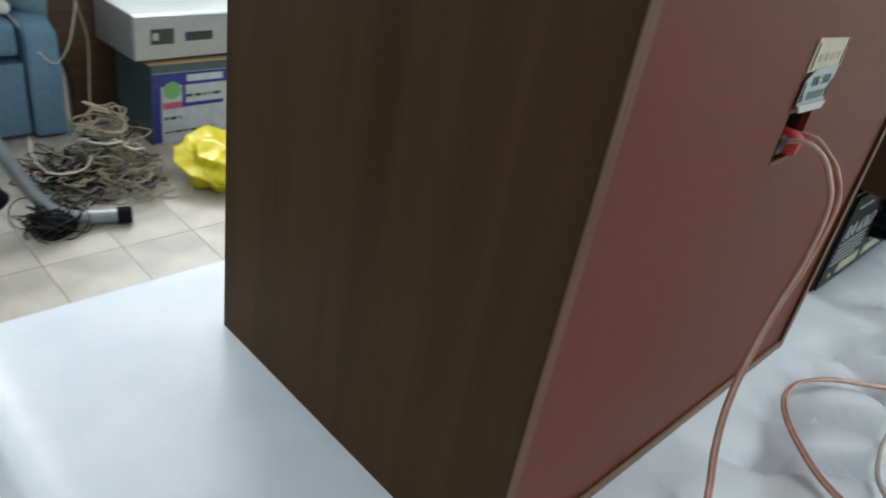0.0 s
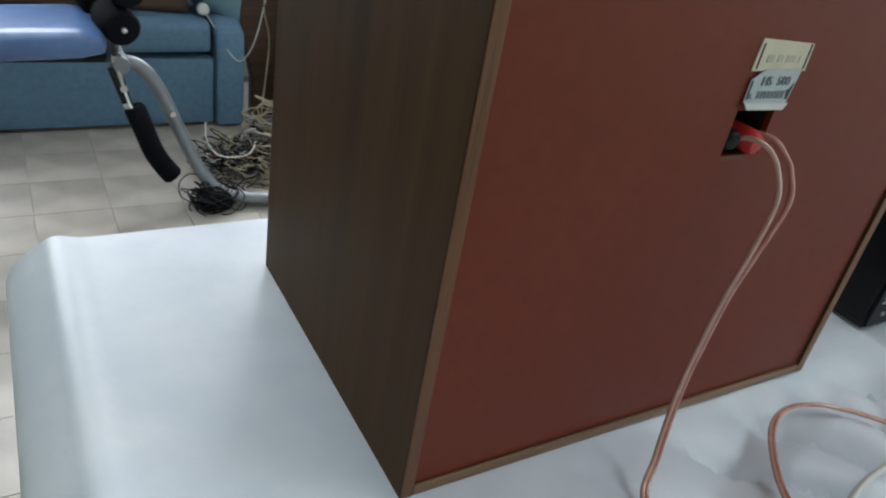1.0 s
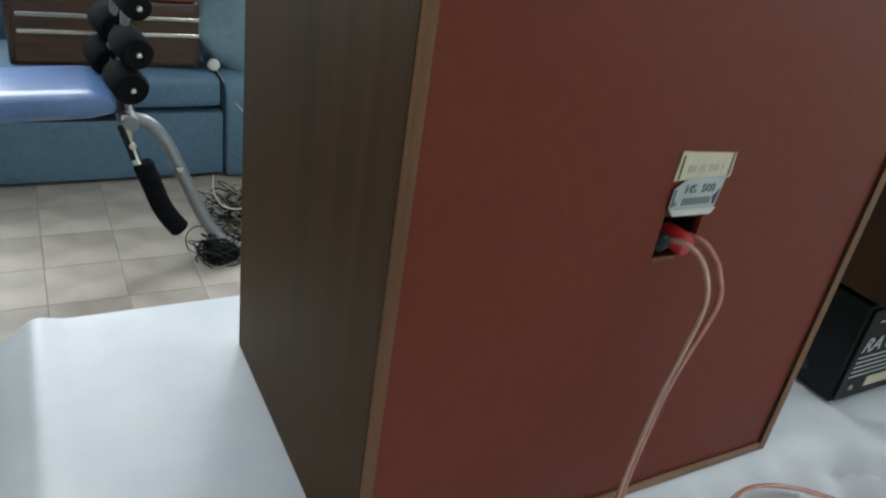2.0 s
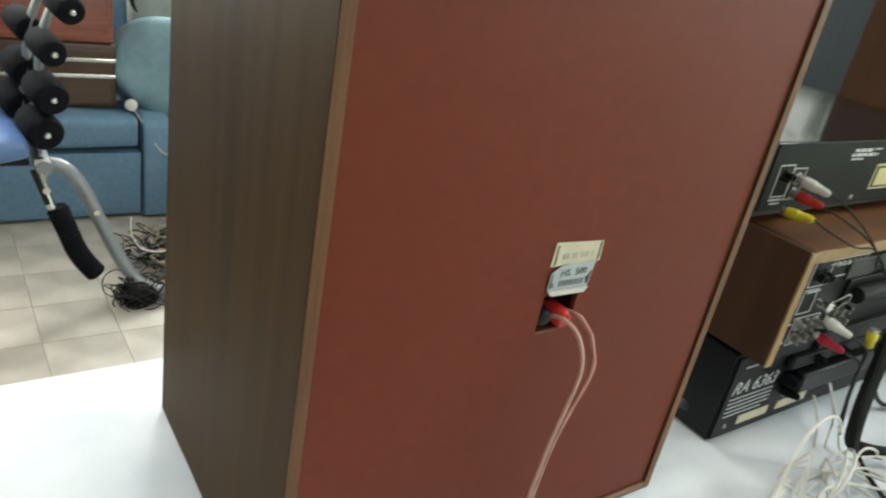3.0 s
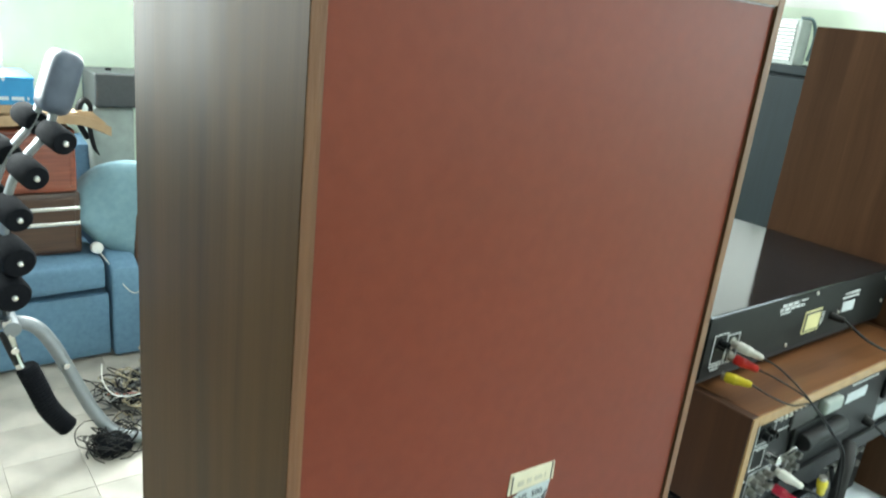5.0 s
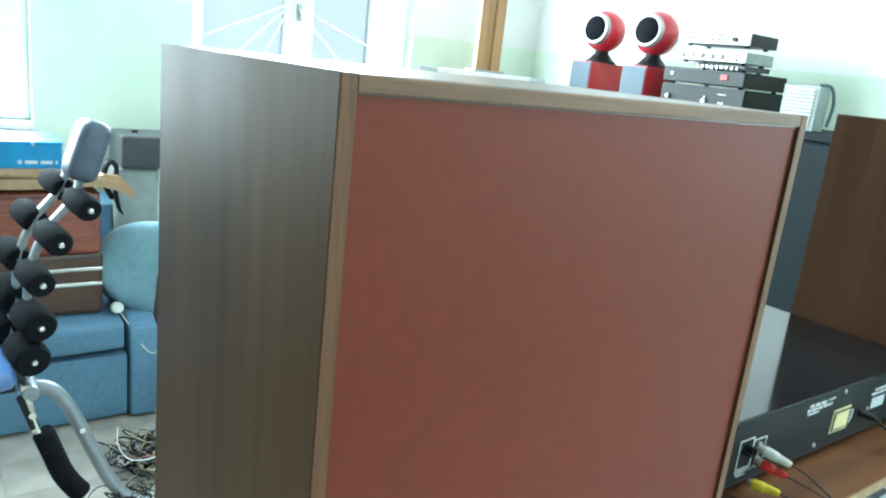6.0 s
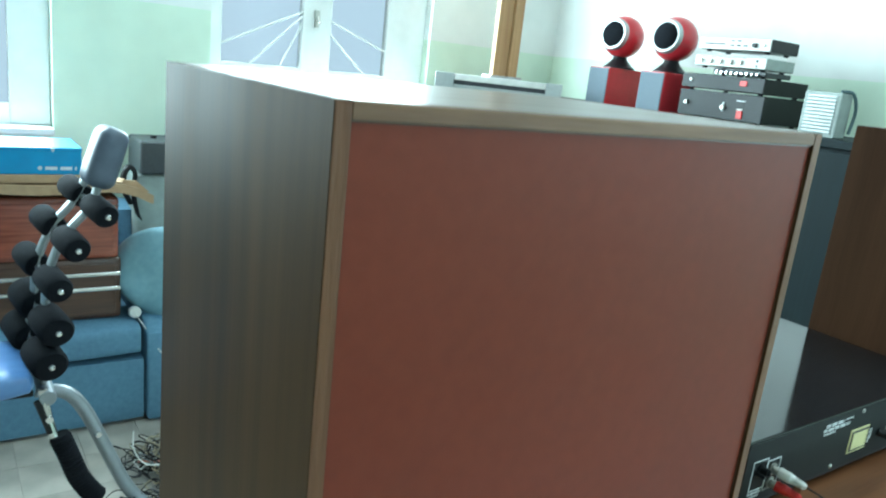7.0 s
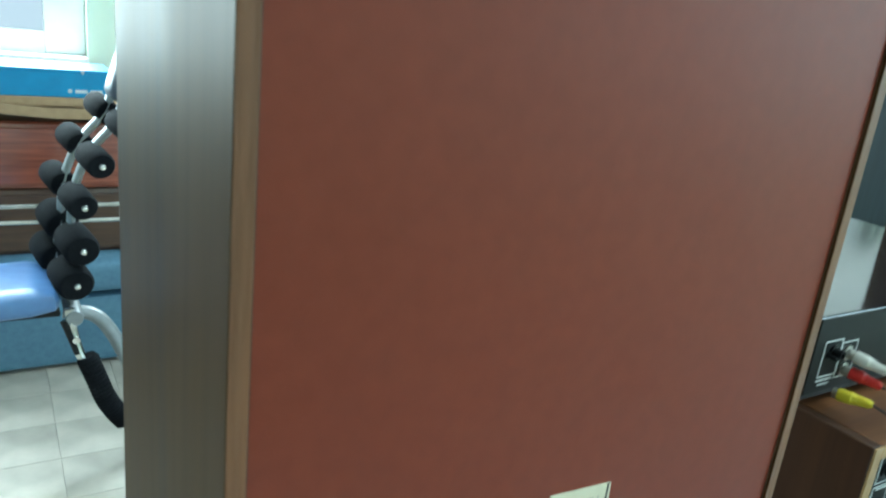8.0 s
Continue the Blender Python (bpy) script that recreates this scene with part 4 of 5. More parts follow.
cable("white cable trailing over the sheet", [(0.555, -0.060, 0.005), (0.470, -0.085, 0.0035), (0.405, -0.100, 0.0035), (0.365, -0.107, 0.0035), (0.325, -0.112, 0.0035), (0.288, -0.125, 0.0035), (0.268, -0.160, 0.0035), (0.275, -0.22, 0.0035)], 0.0026, WHITEWIRE)

# speaker cable: two bonded cores from the cup to the table, then a loop over the sheet
run = [(0.202, -0.016, 0.233), (0.206, -0.024, 0.222), (0.204, -0.032, 0.205), (0.1955, -0.0345, 0.172), (0.1935, -0.0315, 0.140), (0.1925, -0.0295, 0.105), (0.189, -0.030, 0.070), (0.183, -0.0345, 0.042), (0.172, -0.044, 0.018),
       (0.152, -0.060, 0.0035), (0.136, -0.100, 0.0030), (0.142, -0.180, 0.0030), (0.185, -0.240, 0.0030), (0.225, -0.235, 0.0030), (0.238, -0.170, 0.0030), (0.250, -0.104, 0.0030), (0.284, -0.060, 0.0030), (0.318, -0.037, 0.0030), (0.352, -0.034, 0.0030),
       (0.385, -0.050, 0.0030), (0.415, -0.080, 0.0030), (0.45, -0.115, 0.0030), (0.50, -0.17, 0.0030)]
spc = thing("speaker_cable", "clear twin speaker cable with copper and red cores", "cable")
part("core", sweep([(0.198, 0.016, 0.226), (0.197, -0.004, 0.236)] + run, 0.0017, 10, 8), COPPERWIRE, spc, smooth=True)
part("core", sweep([(0.209, 0.006, 0.236), (0.214, -0.008, 0.236), (0.218, -0.018, 0.228)] + [(x + 0.0026 + (0.008 if z > 0.19 else 0.002 if z > 0.15 else 0.0), y - 0.0010, z + (0.0002 if z < 0.01 else 0)) for x, y, z in run[1:]], 0.0017, 10, 8), REDWIRE, spc, "clear core with a red trace", smooth=True)


# ---- sofa and what lies on it ----
def soft_block(x0, x1, y0, y1, z0, z1, r, puff=0.0, cuts=5):
    bm = box(x0, x1, y0, y1, z0, z1)
    bmesh.ops.subdivide_edges(bm, edges=bm.edges, cuts=cuts, use_grid_fill=True)
    c = Vector(((x0 + x1) / 2, (y0 + y1) / 2, (z0 + z1) / 2))
    hx, hy, hz = (x1 - x0) / 2, (y1 - y0) / 2, (z1 - z0) / 2
    for v in bm.verts:
        q = v.co - c
        core = Vector((max(-hx + r, min(hx - r, q.x)), max(-hy + r, min(hy - r, q.y)), max(-hz + r, min(hz - r, q.z))))
        off = q - core
        if off.length > 1e-6:
            off = off.normalized() * r
        s = (1 - (q.x / hx) ** 2) * (1 - (q.y / hy) ** 2) if puff else 0
        v.co = c + core + off + Vector((0, 0, puff * s * (1 if q.z > 0 else 0))) + 0.003 * Vector((noise.noise(v.co * 7), noise.noise(v.co * 7 + Vector((3, 0, 0))), 0))
    return bm


def sofa():
    t = thing("sofa", "blue upholstered sofa, its seat heaped with cases", "sofa", at=(0, 0, FLOOR))
    F = FLOOR
    part("base", soft_block(-1.6, 0.468, 2.36, 3.0, 0.012, 0.258, 0.012, cuts=9), SOFA, t, smooth=True)
    part("seat", soft_block(-1.6, 0.462, 2.352, 2.86, 0.270, 0.385, 0.03, 0.015, cuts=9), SOFA, t, "blue seat cushion", smooth=True)
    part("back", soft_block(-1.6, 0.468, 2.84, 3.06, 0.270, 0.72, 0.06, cuts=7), SOFA, t, smooth=True)
    arm = [(2.345, 0.012), (2.345, 0.30), (2.36, 0.35), (2.42, 0.375), (2.55, 0.39), (2.75, 0.41), (2.86, 0.42), (2.90, 0.70), (3.04, 0.72), (3.05, 0.012)]
    part("arm", prism(arm, 0.100, "x", 0.474, 0.012), SOFA, t, smooth=True)
    for x in (-1.5, 0.4):
        part("foot", rod((x, 2.45, 0), (x, 2.45, 0.012), 0.025, sides=14), DARKWOOD, t)
    return t


sofa()


def cushion():
    t = thing("cushion", "pale blue cushion slumped against the sofa arm", "cushion", at=(0.590, 2.545, -0.225), turn=(10, 25, 4))
    bm = bmesh.new()
    bmesh.ops.create_uvsphere(bm, u_segments=48, v_segments=32, radius=1)
    for v in bm.verts:
        c = v.co
        sx, sz = math.copysign(abs(c.x) ** 0.62, c.x), math.copysign(abs(c.z) ** 0.62, c.z)
        thick = 0.095 * (1 - 0.35 * sz)
        crease = 0.010 * math.sin(7 * sx + 5 * sz + 2 * noise.noise((sx * 2, sz * 2, 0)))
        v.co = Vector((sx * 0.215 + 0.02 * sz * sz, c.y * thick + crease * (1 - abs(sx)) - 0.03 * sz * sz, sz * 0.190 - 0.035 * sx * sx + 0.09 * sx * min(0, sz)))
    part("cover", bm, CUSHION, t, smooth=True)


cushion()


def charger():
    t = thing("charger", "small white charger lying on the blue seat", "charger", at=(0.450, 2.47, -0.352))
    part("body", rod((0, 0, 0), (0.0, -0.028, 0.006), 0.022, sides=20, bevel=0.006), WHITEPLASTIC, t, smooth=True)
    part("cord", sweep([(0.0, -0.03, 0.0), (0.03, -0.08, -0.05), (0.06, -0.125, -0.11), (0.10, -0.14, -0.145), (0.14, -0.14, -0.10), (0.17, -0.13, -0.02), (0.20, -0.10, 0.08)], 0.0020, 8, 6), WHITEWIRE, t, smooth=True)


charger()


def wooden_case(name, label, x0, x1, y0, y1, z0, z1, wood, bars_at):
    t = thing(name, label, "case", at=(x0, y0, z0))
    w, d, h = x1 - x0, y1 - y0, z1 - z0
    part("body", box(0, w, 0.006, d, 0, h, 0.012, 3), wood, t, smooth=True)
    part("front", box(0.02, w - 0.02, -0.002, 0.0058, 0.015, h - 0.02, 0.004), wood, t)
    for z in bars_at:
        part("chrome_bar", box(0.03, w - 0.004, -0.010, -0.0022, z * h, z * h + 0.016, 0.004), CHROME, t, "bright chrome strip")
    part("lid_seam", box(0.001, w - 0.001, 0.004, d + 0.001, h * 0.86, h * 0.86 + 0.004), DARKWOOD, t)
    return t


wooden_case("radio_case", "dark wooden radio case with chrome strips on the sofa", -0.20, 0.405, 2.46, 2.80, -0.366, -0.135, DARKWOOD, (0.48, 0.72))
wooden_case("wooden_case", "glossy red mahogany case stacked on another", -0.24, 0.395, 2.45, 2.80, -0.134, 0.090, MAHOGANY, ())


def cardboard():
    t = thing("cardboard_sheet", "crumpled flat cardboard on top of the cases", "cardboard", at=(-0.30, 2.40, 0.0905))
    bm = bmesh.new()
    n = 16
    lo, hi = [], []
    for j in range(5):
        for i in range(n + 1):
            u, v = i / n, j / 4
            x, y = 0.80 * u + 0.03 * v * math.sin(5 * u), 0.36 * v
            droop = -0.035 * max(0, (u - 0.82) / 0.18) ** 2 + 0.008 * math.sin(9 * u + 3 * v)
            z = 0.020 + 0.026 * (0.5 + 0.5 * math.sin(2.2 * u + 1)) + droop
            lo.append(bm.verts.new((x, y, max(z - 0.016, 0.0 if u < .85 else -0.03))))
            hi.append(bm.verts.new((x, y, z + 0.016)))
    k = n + 1
    for j in range(4):
        for i in range(n):
            a = j * k + i
            bm.faces.new((hi[a], hi[a + 1], hi[a + k + 1], hi[a + k]))
            bm.faces.new((lo[a], lo[a + k], lo[a + k + 1], lo[a + 1]))
    rim = [i for i in range(n + 1)] + [j * k + n for j in range(1, 5)] + [4 * k + i for i in range(n - 1, -1, -1)] + [j * k for j in range(3, 0, -1)]
    for a, b in zip(rim, rim[1:] + rim[:1]):
        bm.faces.new((lo[a], lo[b], hi[b], hi[a]))
    bmesh.ops.recalc_face_normals(bm, faces=bm.faces)
    part("sheet", bm, CARD, t, smooth=True)
    part("flap", prism([(0.66, 0.040), (0.790, 0.024), (0.745, 0.066), (0.70, 0.070)], 0.006, "y", 0.02), CARD, t, "raised torn flap")
    part("layer", box(0.01, 0.70, 0.01, 0.33, 0.060, 0.064), CARD, t)


cardboard()


def blue_carton():
    t = thing("blue_carton", "bright blue lidded carton on the cardboard", "carton", at=(-0.28, 2.42, 0.1765))
    part("body", box(0, 0.55, 0, 0.24, 0.0, 0.088, 0.003), BLUEBOX, t)
    part("lid", box(-0.002, 0.552, -0.002, 0.242, 0.078, 0.090, 0.003), BLUEBOX, t)
    part("base_card", box(-0.01, 0.56, -0.008, 0.24, -0.022, 0.0, 0.002), CARD, t)
    part("tear", prism([(0.455, 0.088), (0.470, 0.088), (0.464, 0.074)], 0.001, "y", -0.0035), PRINTWHITE, t)
    rng = random.Random(2)
    part("print", bars(worn_words(0.44, 0.535, 0.016, 0.011, rng), 0.0), PRINTWHITE, t, "pale print")
    part("emblem", rod((0.425, 0.0, 0.0215), (0.425, -0.001, 0.0215), 0.007, sides=8), PRINTWHITE, t, "pale printed mark")


blue_carton()


def floor_speaker():
    """Pale column with a black block on top, half behind the loudspeaker."""
    t = thing("column_heater", "pale grey column with a black box on top", "heater", at=(0.60, 2.94, FLOOR))
    part("column", box(-0.07, 0.10, -0.10, 0.10, 0, 0.862, 0.02, 3), GREENGREY, t, smooth=True)
    part("base", box(-0.10, 0.13, -0.12, 0.12, 0, 0.03, 0.008), GREENGREY, t)
    part("top_box", box(-0.055, 0.20, -0.13, 0.10, 0.863, 0.998, 0.01, 3), GREYPLATE, t, "dark block")
    part("knob", rod((0.02, -0.02, 0.998), (0.02, -0.02, 1.009), 0.012, sides=14), BLACKMETAL, t)


floor_speaker()
bag = part("shoulder_strap", sweep([(0.52, 2.86, -0.02), (0.49, 2.84, 0.04), (0.485, 2.83, 0.10), (0.505, 2.83, 0.135), (0.53, 2.835, 0.11), (0.525, 2.84, 0.04), (0.545, 2.85, -0.06), (0.60, 2.86, -0.14)], 0.014, 10, 6, 0.7), BLACKWIRE, smooth=True)
tagged(bag, "black padded strap hanging over the sofa back", "strap")


# ---- exercise machine ----
def exerciser():
    t = thing("exercise_machine", "silver exercise machine with black foam rollers and pads", "exercise machine", at=(0.25, 1.80, FLOOR))
    o = Vector((-0.25, -1.80, -FLOOR))

    def q(x, y, z):
        return Vector((x, y, z)) + o
    y0, y1 = 1.745, 2.03
    axles = [(0.228, 0.186, 0.033), (0.157, 0.097, 0.035), (0.113, -0.010, 0.036), (0.107, -0.127, 0.044), (0.089, -0.221, 0.046)]
    back = Vector((-0.055, 0, 0.035))
    for i, (x, z, r) in enumerate(axles):
        a = q(x, y0, z)
        e = q(x, y1, z) + back
        ax = (e - a).normalized()
        part("axle", rod(a - ax * 0.004, e + ax * 0.004, 0.008, sides=12), STEEL, t)
        for s, u in ((0, 0.40), (0.60, 1.0)):
            pa, pb = a.lerp(e, s), a.lerp(e, u)
            L = (pb - pa).length
            part("roller", lathe([(r * 0.35, 0), (r * 0.86, 0.001), (r, 0.010), (r * 1.02, L * 0.5), (r, L - 0.010), (r * 0.86, L - 0.001), (r * 0.35, L)], axis_at(pa, ax), 24), FOAM, t, "black foam roller", smooth=True)
        part("axle_cap", lathe([(0.0070, 0), (0.0070, 0.004), (0.0045, 0.006), (0.001, 0.0065)], axis_at(a - ax * 0.003, -ax), 14), CHROME, t, "bright end cap", smooth=True)
    # two curved rails that carry the axles
    for yy, k in ((1.845, 0.35), (1.935, 0.65)):
        line = [q(0.250, yy, 0.28) + back * k, q(0.224, yy, 0.190) + back * k, q(0.155, yy, 0.099) + back * k, q(0.115, yy, -0.008) + back * k, q(0.104, yy, -0.125) + back * k, q(0.089, yy, -0.222) + back * k, q(0.085, yy, -0.33) + back * k * 0.3]
        part("rail", sweep(line, 0.022, 10, 6, 0.5), STEEL, t, "curved grey steel rail", smooth=True)
    # head pad
    bm = soft_block(-0.040, 0.040, -0.055, 0.055, -0.085, 0.085, 0.030, cuts=7)
    bmesh.ops.transform(bm, verts=bm.verts, matrix=Matrix.Translation(q(0.241, 1.86, 0.328)) @ pose(0, 0, 0, 0, 18, 6))
    part("head_pad", bm, GREYVINYL, t, "slate grey padded headrest", smooth=True)
    part("pad_bracket", rod(q(0.222, 1.88, 0.245), q(0.236, 1.87, 0.30), 0.014, sides=14), STEEL, t)
    # seat
    bm = soft_block(-0.33, 0.33, -0.15, 0.15, -0.035, 0.035, 0.033, 0.008, cuts=9)
    bmesh.ops.transform(bm, verts=bm.verts, matrix=Matrix.Translation(q(-0.285, 1.86, -0.272)) @ pose(0, 0, 0, 0, -3, 0))
    part("seat", bm, VINYL, t, "blue vinyl seat pad", smooth=True)
    part("seat_plate", box(q(-0.5, 0, 0).x, q(0.05, 0, 0).x, q(0, 1.80, 0).y, q(0, 1.92, 0).y, q(0, 0, -0.325).z, q(0, 0, -0.309).z, 0.004), BLACKMETAL, t)
    # frame tubes
    part("joint", rod(q(0.082, 1.775, -0.325), q(0.082, 1.985, -0.325), 0.022, sides=18, bevel=0.003), STEEL, t, smooth=True)
    part("front_tube", sweep([q(0.06, 1.86, -0.335), q(0.135, 1.855, -0.350), q(0.185, 1.845, -0.415), q(0.235, 1.82, -0.535), q(0.285, 1.79, -0.650), q(0.335, 1.765, -0.712), q(0.40, 1.74, -0.729), q(0.485, 1.715, -0.731)], 0.0195, 14, 8), STEEL, t, "bent silver tube", smooth=True)
    part("foot_cap", rod(q(0.475, 1.718, -0.731), q(0.512, 1.706, -0.731), 0.0235, sides=18, bevel=0.003), FOAM, t, "black end cap")
    part("foot_block", soft_block(q(0.27, 0, 0).x, q(0.37, 0, 0).x, q(0, 1.70, 0).y, q(0, 1.80, 0).y, 0.0, 0.050, 0.022, cuts=5), FOAM, t, "black rubber foot", smooth=True)
    part("rear_tube", sweep([q(-0.42, 1.88, -0.315), q(-0.50, 1.88, -0.42), q(-0.58, 1.88, -0.62), q(-0.62, 1.88, -0.733)], 0.0195, 12, 8), STEEL, t, smooth=True)
    part("rear_bar", rod(q(-0.62, 1.66, -0.734), q(-0.62, 2.08, -0.734), 0.021, sides=16), STEEL, t)
    # handle: bright rod with ribbed foam grip
    part("handle_bar", sweep([q(0.070, 1.79, -0.30), q(0.078, 1.785, -0.37), q(0.092, 1.775, -0.43), q(0.105, 1.77, -0.455)], 0.013, 12, 6), CHROME, t, "bright handle rod", smooth=True)
    # the grip bends a little and is cut in fine rings
    spine = smooth_path([q(0.106, 1.772, -0.436), q(0.128, 1.768, -0.500), q(0.150, 1.760, -0.566), q(0.176, 1.752, -0.612), q(0.202, 1.745, -0.645)], 12)
    bm = bmesh.new()
    rings = []
    for i, p in enumerate(spine):
        d = (spine[min(i + 1, len(spine) - 1)] - spine[max(i - 1, 0)]).normalized()
        side = d.cross(Vector((0, 1, 0))).normalized()
        up = side.cross(d)
        r = (0.0265 if i % 2 else 0.0300) * (0.80 if i in (0, len(spine) - 1) else 1.0)
        rings.append([bm.verts.new(p + (side * math.cos(2 * math.pi * k / 18) + up * math.sin(2 * math.pi * k / 18)) * r) for k in range(18)])
    for u, v in zip(rings, rings[1:]):
        for k in range(18):
            bm.faces.new((u[k], u[(k + 1) % 18], v[(k + 1) % 18], v[k]))
    bm.faces.new(rings[0][::-1]), bm.faces.new(rings[-1])
    bmesh.ops.recalc_face_normals(bm, faces=bm.faces)
    part("grip", bm, FOAM, t, "ribbed black foam grip")
    part("knob", rod(q(0.083, 1.765, -0.385), q(0.083, 1.785, -0.385), 0.010, sides=12), CHROME, t)
    part("lever", rod(q(0.055, 1.78, -0.33), q(0.085, 1.77, -0.425), 0.009, sides=10), BLACKMETAL, t)
    part("bolt", rod(q(0.212, 1.815, -0.478), q(0.214, 1.806, -0.479), 0.009, sides=12), CHROME, t)


exerciser()

# ---- heap of cables, carton, device and bag on the floor ----
rng = random.Random(33)


def tangle(count, centre, spread, top, reach, radii, tones):
    """Loose loops of cable heaped in a mound; each is a cable of its own."""
    for k in range(count):
        cx, cy = centre[0] + rng.gauss(0, spread), centre[1] + rng.gauss(0, spread)
        h = max(0.02, top * (1 - math.hypot(cx - centre[0], cy - centre[1]) / (2.6 * spread)))
        z = FLOOR + 0.004 + h * rng.uniform(0.05, 1)
        ra, rb, ph = rng.uniform(*reach), rng.uniform(*reach) * 0.8, rng.uniform(0, 6.28)
        tilt, lean, turns = rng.uniform(-0.9, 0.9), rng.uniform(-0.6, 0.6), rng.uniform(0.40, 0.66)
        pts = []
        for i in range(13):
            a = ph + i * turns
            wob = 1 + 0.22 * math.sin(1.7 * i + k)
            pts.append((cx + ra * math.cos(a) * wob, cy + rb * math.sin(a) * wob, max(FLOOR + 0.004, z + tilt * ra * math.cos(a) + lean * rb * math.sin(a) + rng.uniform(-0.006, 0.006))))
        tone, mat = tones[k % len(tones)]
        cable(tone + " cable tangled in a heap on the floor", pts, rng.uniform(*radii), mat, steps=4, sides=6)


TAN, BLACK, GREY, PALE = ("tan", TANWIRE), ("black", BLACKWIRE), ("grey", GREYWIRE), ("off-white", WHITEWIRE)
tangle(74, (0.580, 2.02), 0.046, 0.235, (0.030, 0.075), (0.0018, 0.0034), (TAN, TAN, GREY, TAN, BLACK, TAN, TAN, GREY, TAN, PALE))
tangle(72, (0.445, 1.99), 0.056, 0.13, (0.020, 0.062), (0.0014, 0.0030), (BLACK, TAN, GREY, BLACK, BLACK, TAN, BLACK, PALE, BLACK, GREY))
tangle(26, (0.585, 1.87), 0.052, 0.075, (0.020, 0.060), (0.0016, 0.0030), (TAN, BLACK, TAN, TAN, GREY))
for k in range(26):
    ph, rr = rng.uniform(0, 6), rng.uniform(0.022, 0.062)
    cx, cy, zc = 0.318 + rng.uniform(-0.030, 0.035), 1.755 + rng.uniform(-0.030, 0.025), rng.uniform(0.008, 0.060)
    cable("thin black cable looped round the machine's foot", [(cx + rr * math.cos(ph + i * 0.6) * (1 + 0.2 * math.sin(i + k)), cy + rr * 0.8 * math.sin(ph + i * 0.6), max(FLOOR + 0.003, FLOOR + zc + 0.030 * math.sin(i * 0.8 + k))) for i in range(12)], rng.uniform(0.0014, 0.0024), BLACKWIRE, steps=4, sides=6)
cable("thin black loop standing beside the machine's foot", [(0.262, 1.77, FLOOR + 0.004), (0.225, 1.77, FLOOR + 0.030), (0.222, 1.775, FLOOR + 0.075), (0.252, 1.78, FLOOR + 0.098), (0.285, 1.78, FLOOR + 0.085), (0.30, 1.775, FLOOR + 0.05)], 0.0016, BLACKWIRE)
cable("off-white cable looped over the heap", [(0.335, 1.93, FLOOR + 0.20), (0.33, 1.90, FLOOR + 0.155), (0.355, 1.88, FLOOR + 0.112), (0.405, 1.87, FLOOR + 0.100), (0.46, 1.88, FLOOR + 0.105), (0.49, 1.91, FLOOR + 0.13)], 0.0021, WHITEWIRE)
cable("red cable among the heap", [(0.36, 1.98, FLOOR + 0.06), (0.42, 1.94, FLOOR + 0.07), (0.47, 1.95, FLOOR + 0.06), (0.52, 1.98, FLOOR + 0.05)], 0.0035, REDWIRE)
cable("white cable hanging from the sofa to the heap", [(0.67, 2.40, -0.15), (0.64, 2.36, -0.30), (0.655, 2.33, -0.42), (0.62, 2.25, -0.55), (0.58, 2.15, -0.63), (0.56, 2.06, -0.66)], 0.0024, TANWIRE)


def carton():
    t = thing("carton", "printed blue and white carton carrying a silver device", "carton", at=(0.785, 2.16, FLOOR))
    w, d, h = 0.46, 0.34, 0.285
    part("body", box(0, w, 0, d, 0, h, 0.003), CARTONSIDE, t)
    part("front_print", box(0.002, w - 0.002, -0.002, 0.0, 0.002, h - 0.03), PRINTWHITE, t)
    part("flap", box(-0.01, w + 0.005, -0.006, 0.12, h + 0.0, h + 0.006, 0.001), CARD, t)
    part("band", box(0.002, w - 0.002, -0.004, -0.0022, h - 0.075, h - 0.031), PRINTBLUE, t, "dark blue band")
    part("band", box(0.002, 0.030, -0.004, -0.0022, 0.01, h - 0.076), PRINTBLUE, t, "dark blue band")
    part("band", box(0.105, 0.118, -0.004, -0.0022, 0.13, h - 0.076), PRINTBLUE, t, "dark blue band")
    part("band", box(0.119, 0.26, -0.004, -0.0022, 0.132, 0.145), PRINTBLUE, t, "dark blue band")
    part("emblem", rod((0.070, -0.0022, 0.195), (0.070, -0.005, 0.195), 0.032, sides=8), PRINTGREEN, t, "green badge")
    part("strip", box(0.036, 0.104, -0.004, -0.0022, 0.130, 0.152), PRINTRED, t, "pink-red strip")
    part("panel", box(0.122, 0.255, -0.006, -0.0042, 0.222, 0.245), PRINTWHITE, t)
    rng = random.Random(3)
    part("print", bars(worn_words(0.04, 0.10, 0.09, 0.01, rng) + worn_words(0.12, 0.25, 0.165, 0.010, rng) + worn_words(0.04, 0.22, 0.04, 0.008, rng), -0.002), GREYPLATE, t)


carton()


def silver_device():
    t = thing("silver_device", "silver metal device resting on a carton", "device", at=(0.735, 2.165, FLOOR + 0.2915), turn=(0, 0, 2))
    part("case", box(0, 0.42, 0.004, 0.40, 0.008, 0.155, 0.005), SILVER, t)
    part("front_panel", box(0.002, 0.418, -0.004, 0.004, 0.010, 0.152, 0.003), SILVER, t)
    part("display", box(0.055, 0.135, -0.006, -0.0042, 0.060, 0.110, 0.001), GREYPLATE, t, "grey recessed display")
    part("slot", box(0.175, 0.275, -0.006, -0.0042, 0.065, 0.095, 0.001), INK, t, "dark slot")
    for x in (0.06, 0.36):
        for y in (0.05, 0.33):
            part("foot", rod((x, y, -0.0005), (x, y, 0.008), 0.014, sides=14), FOAM, t)
    part("button", box(0.060, 0.080, -0.010, -0.0062, 0.075, 0.098, 0.001), SILVER, t)


silver_device()


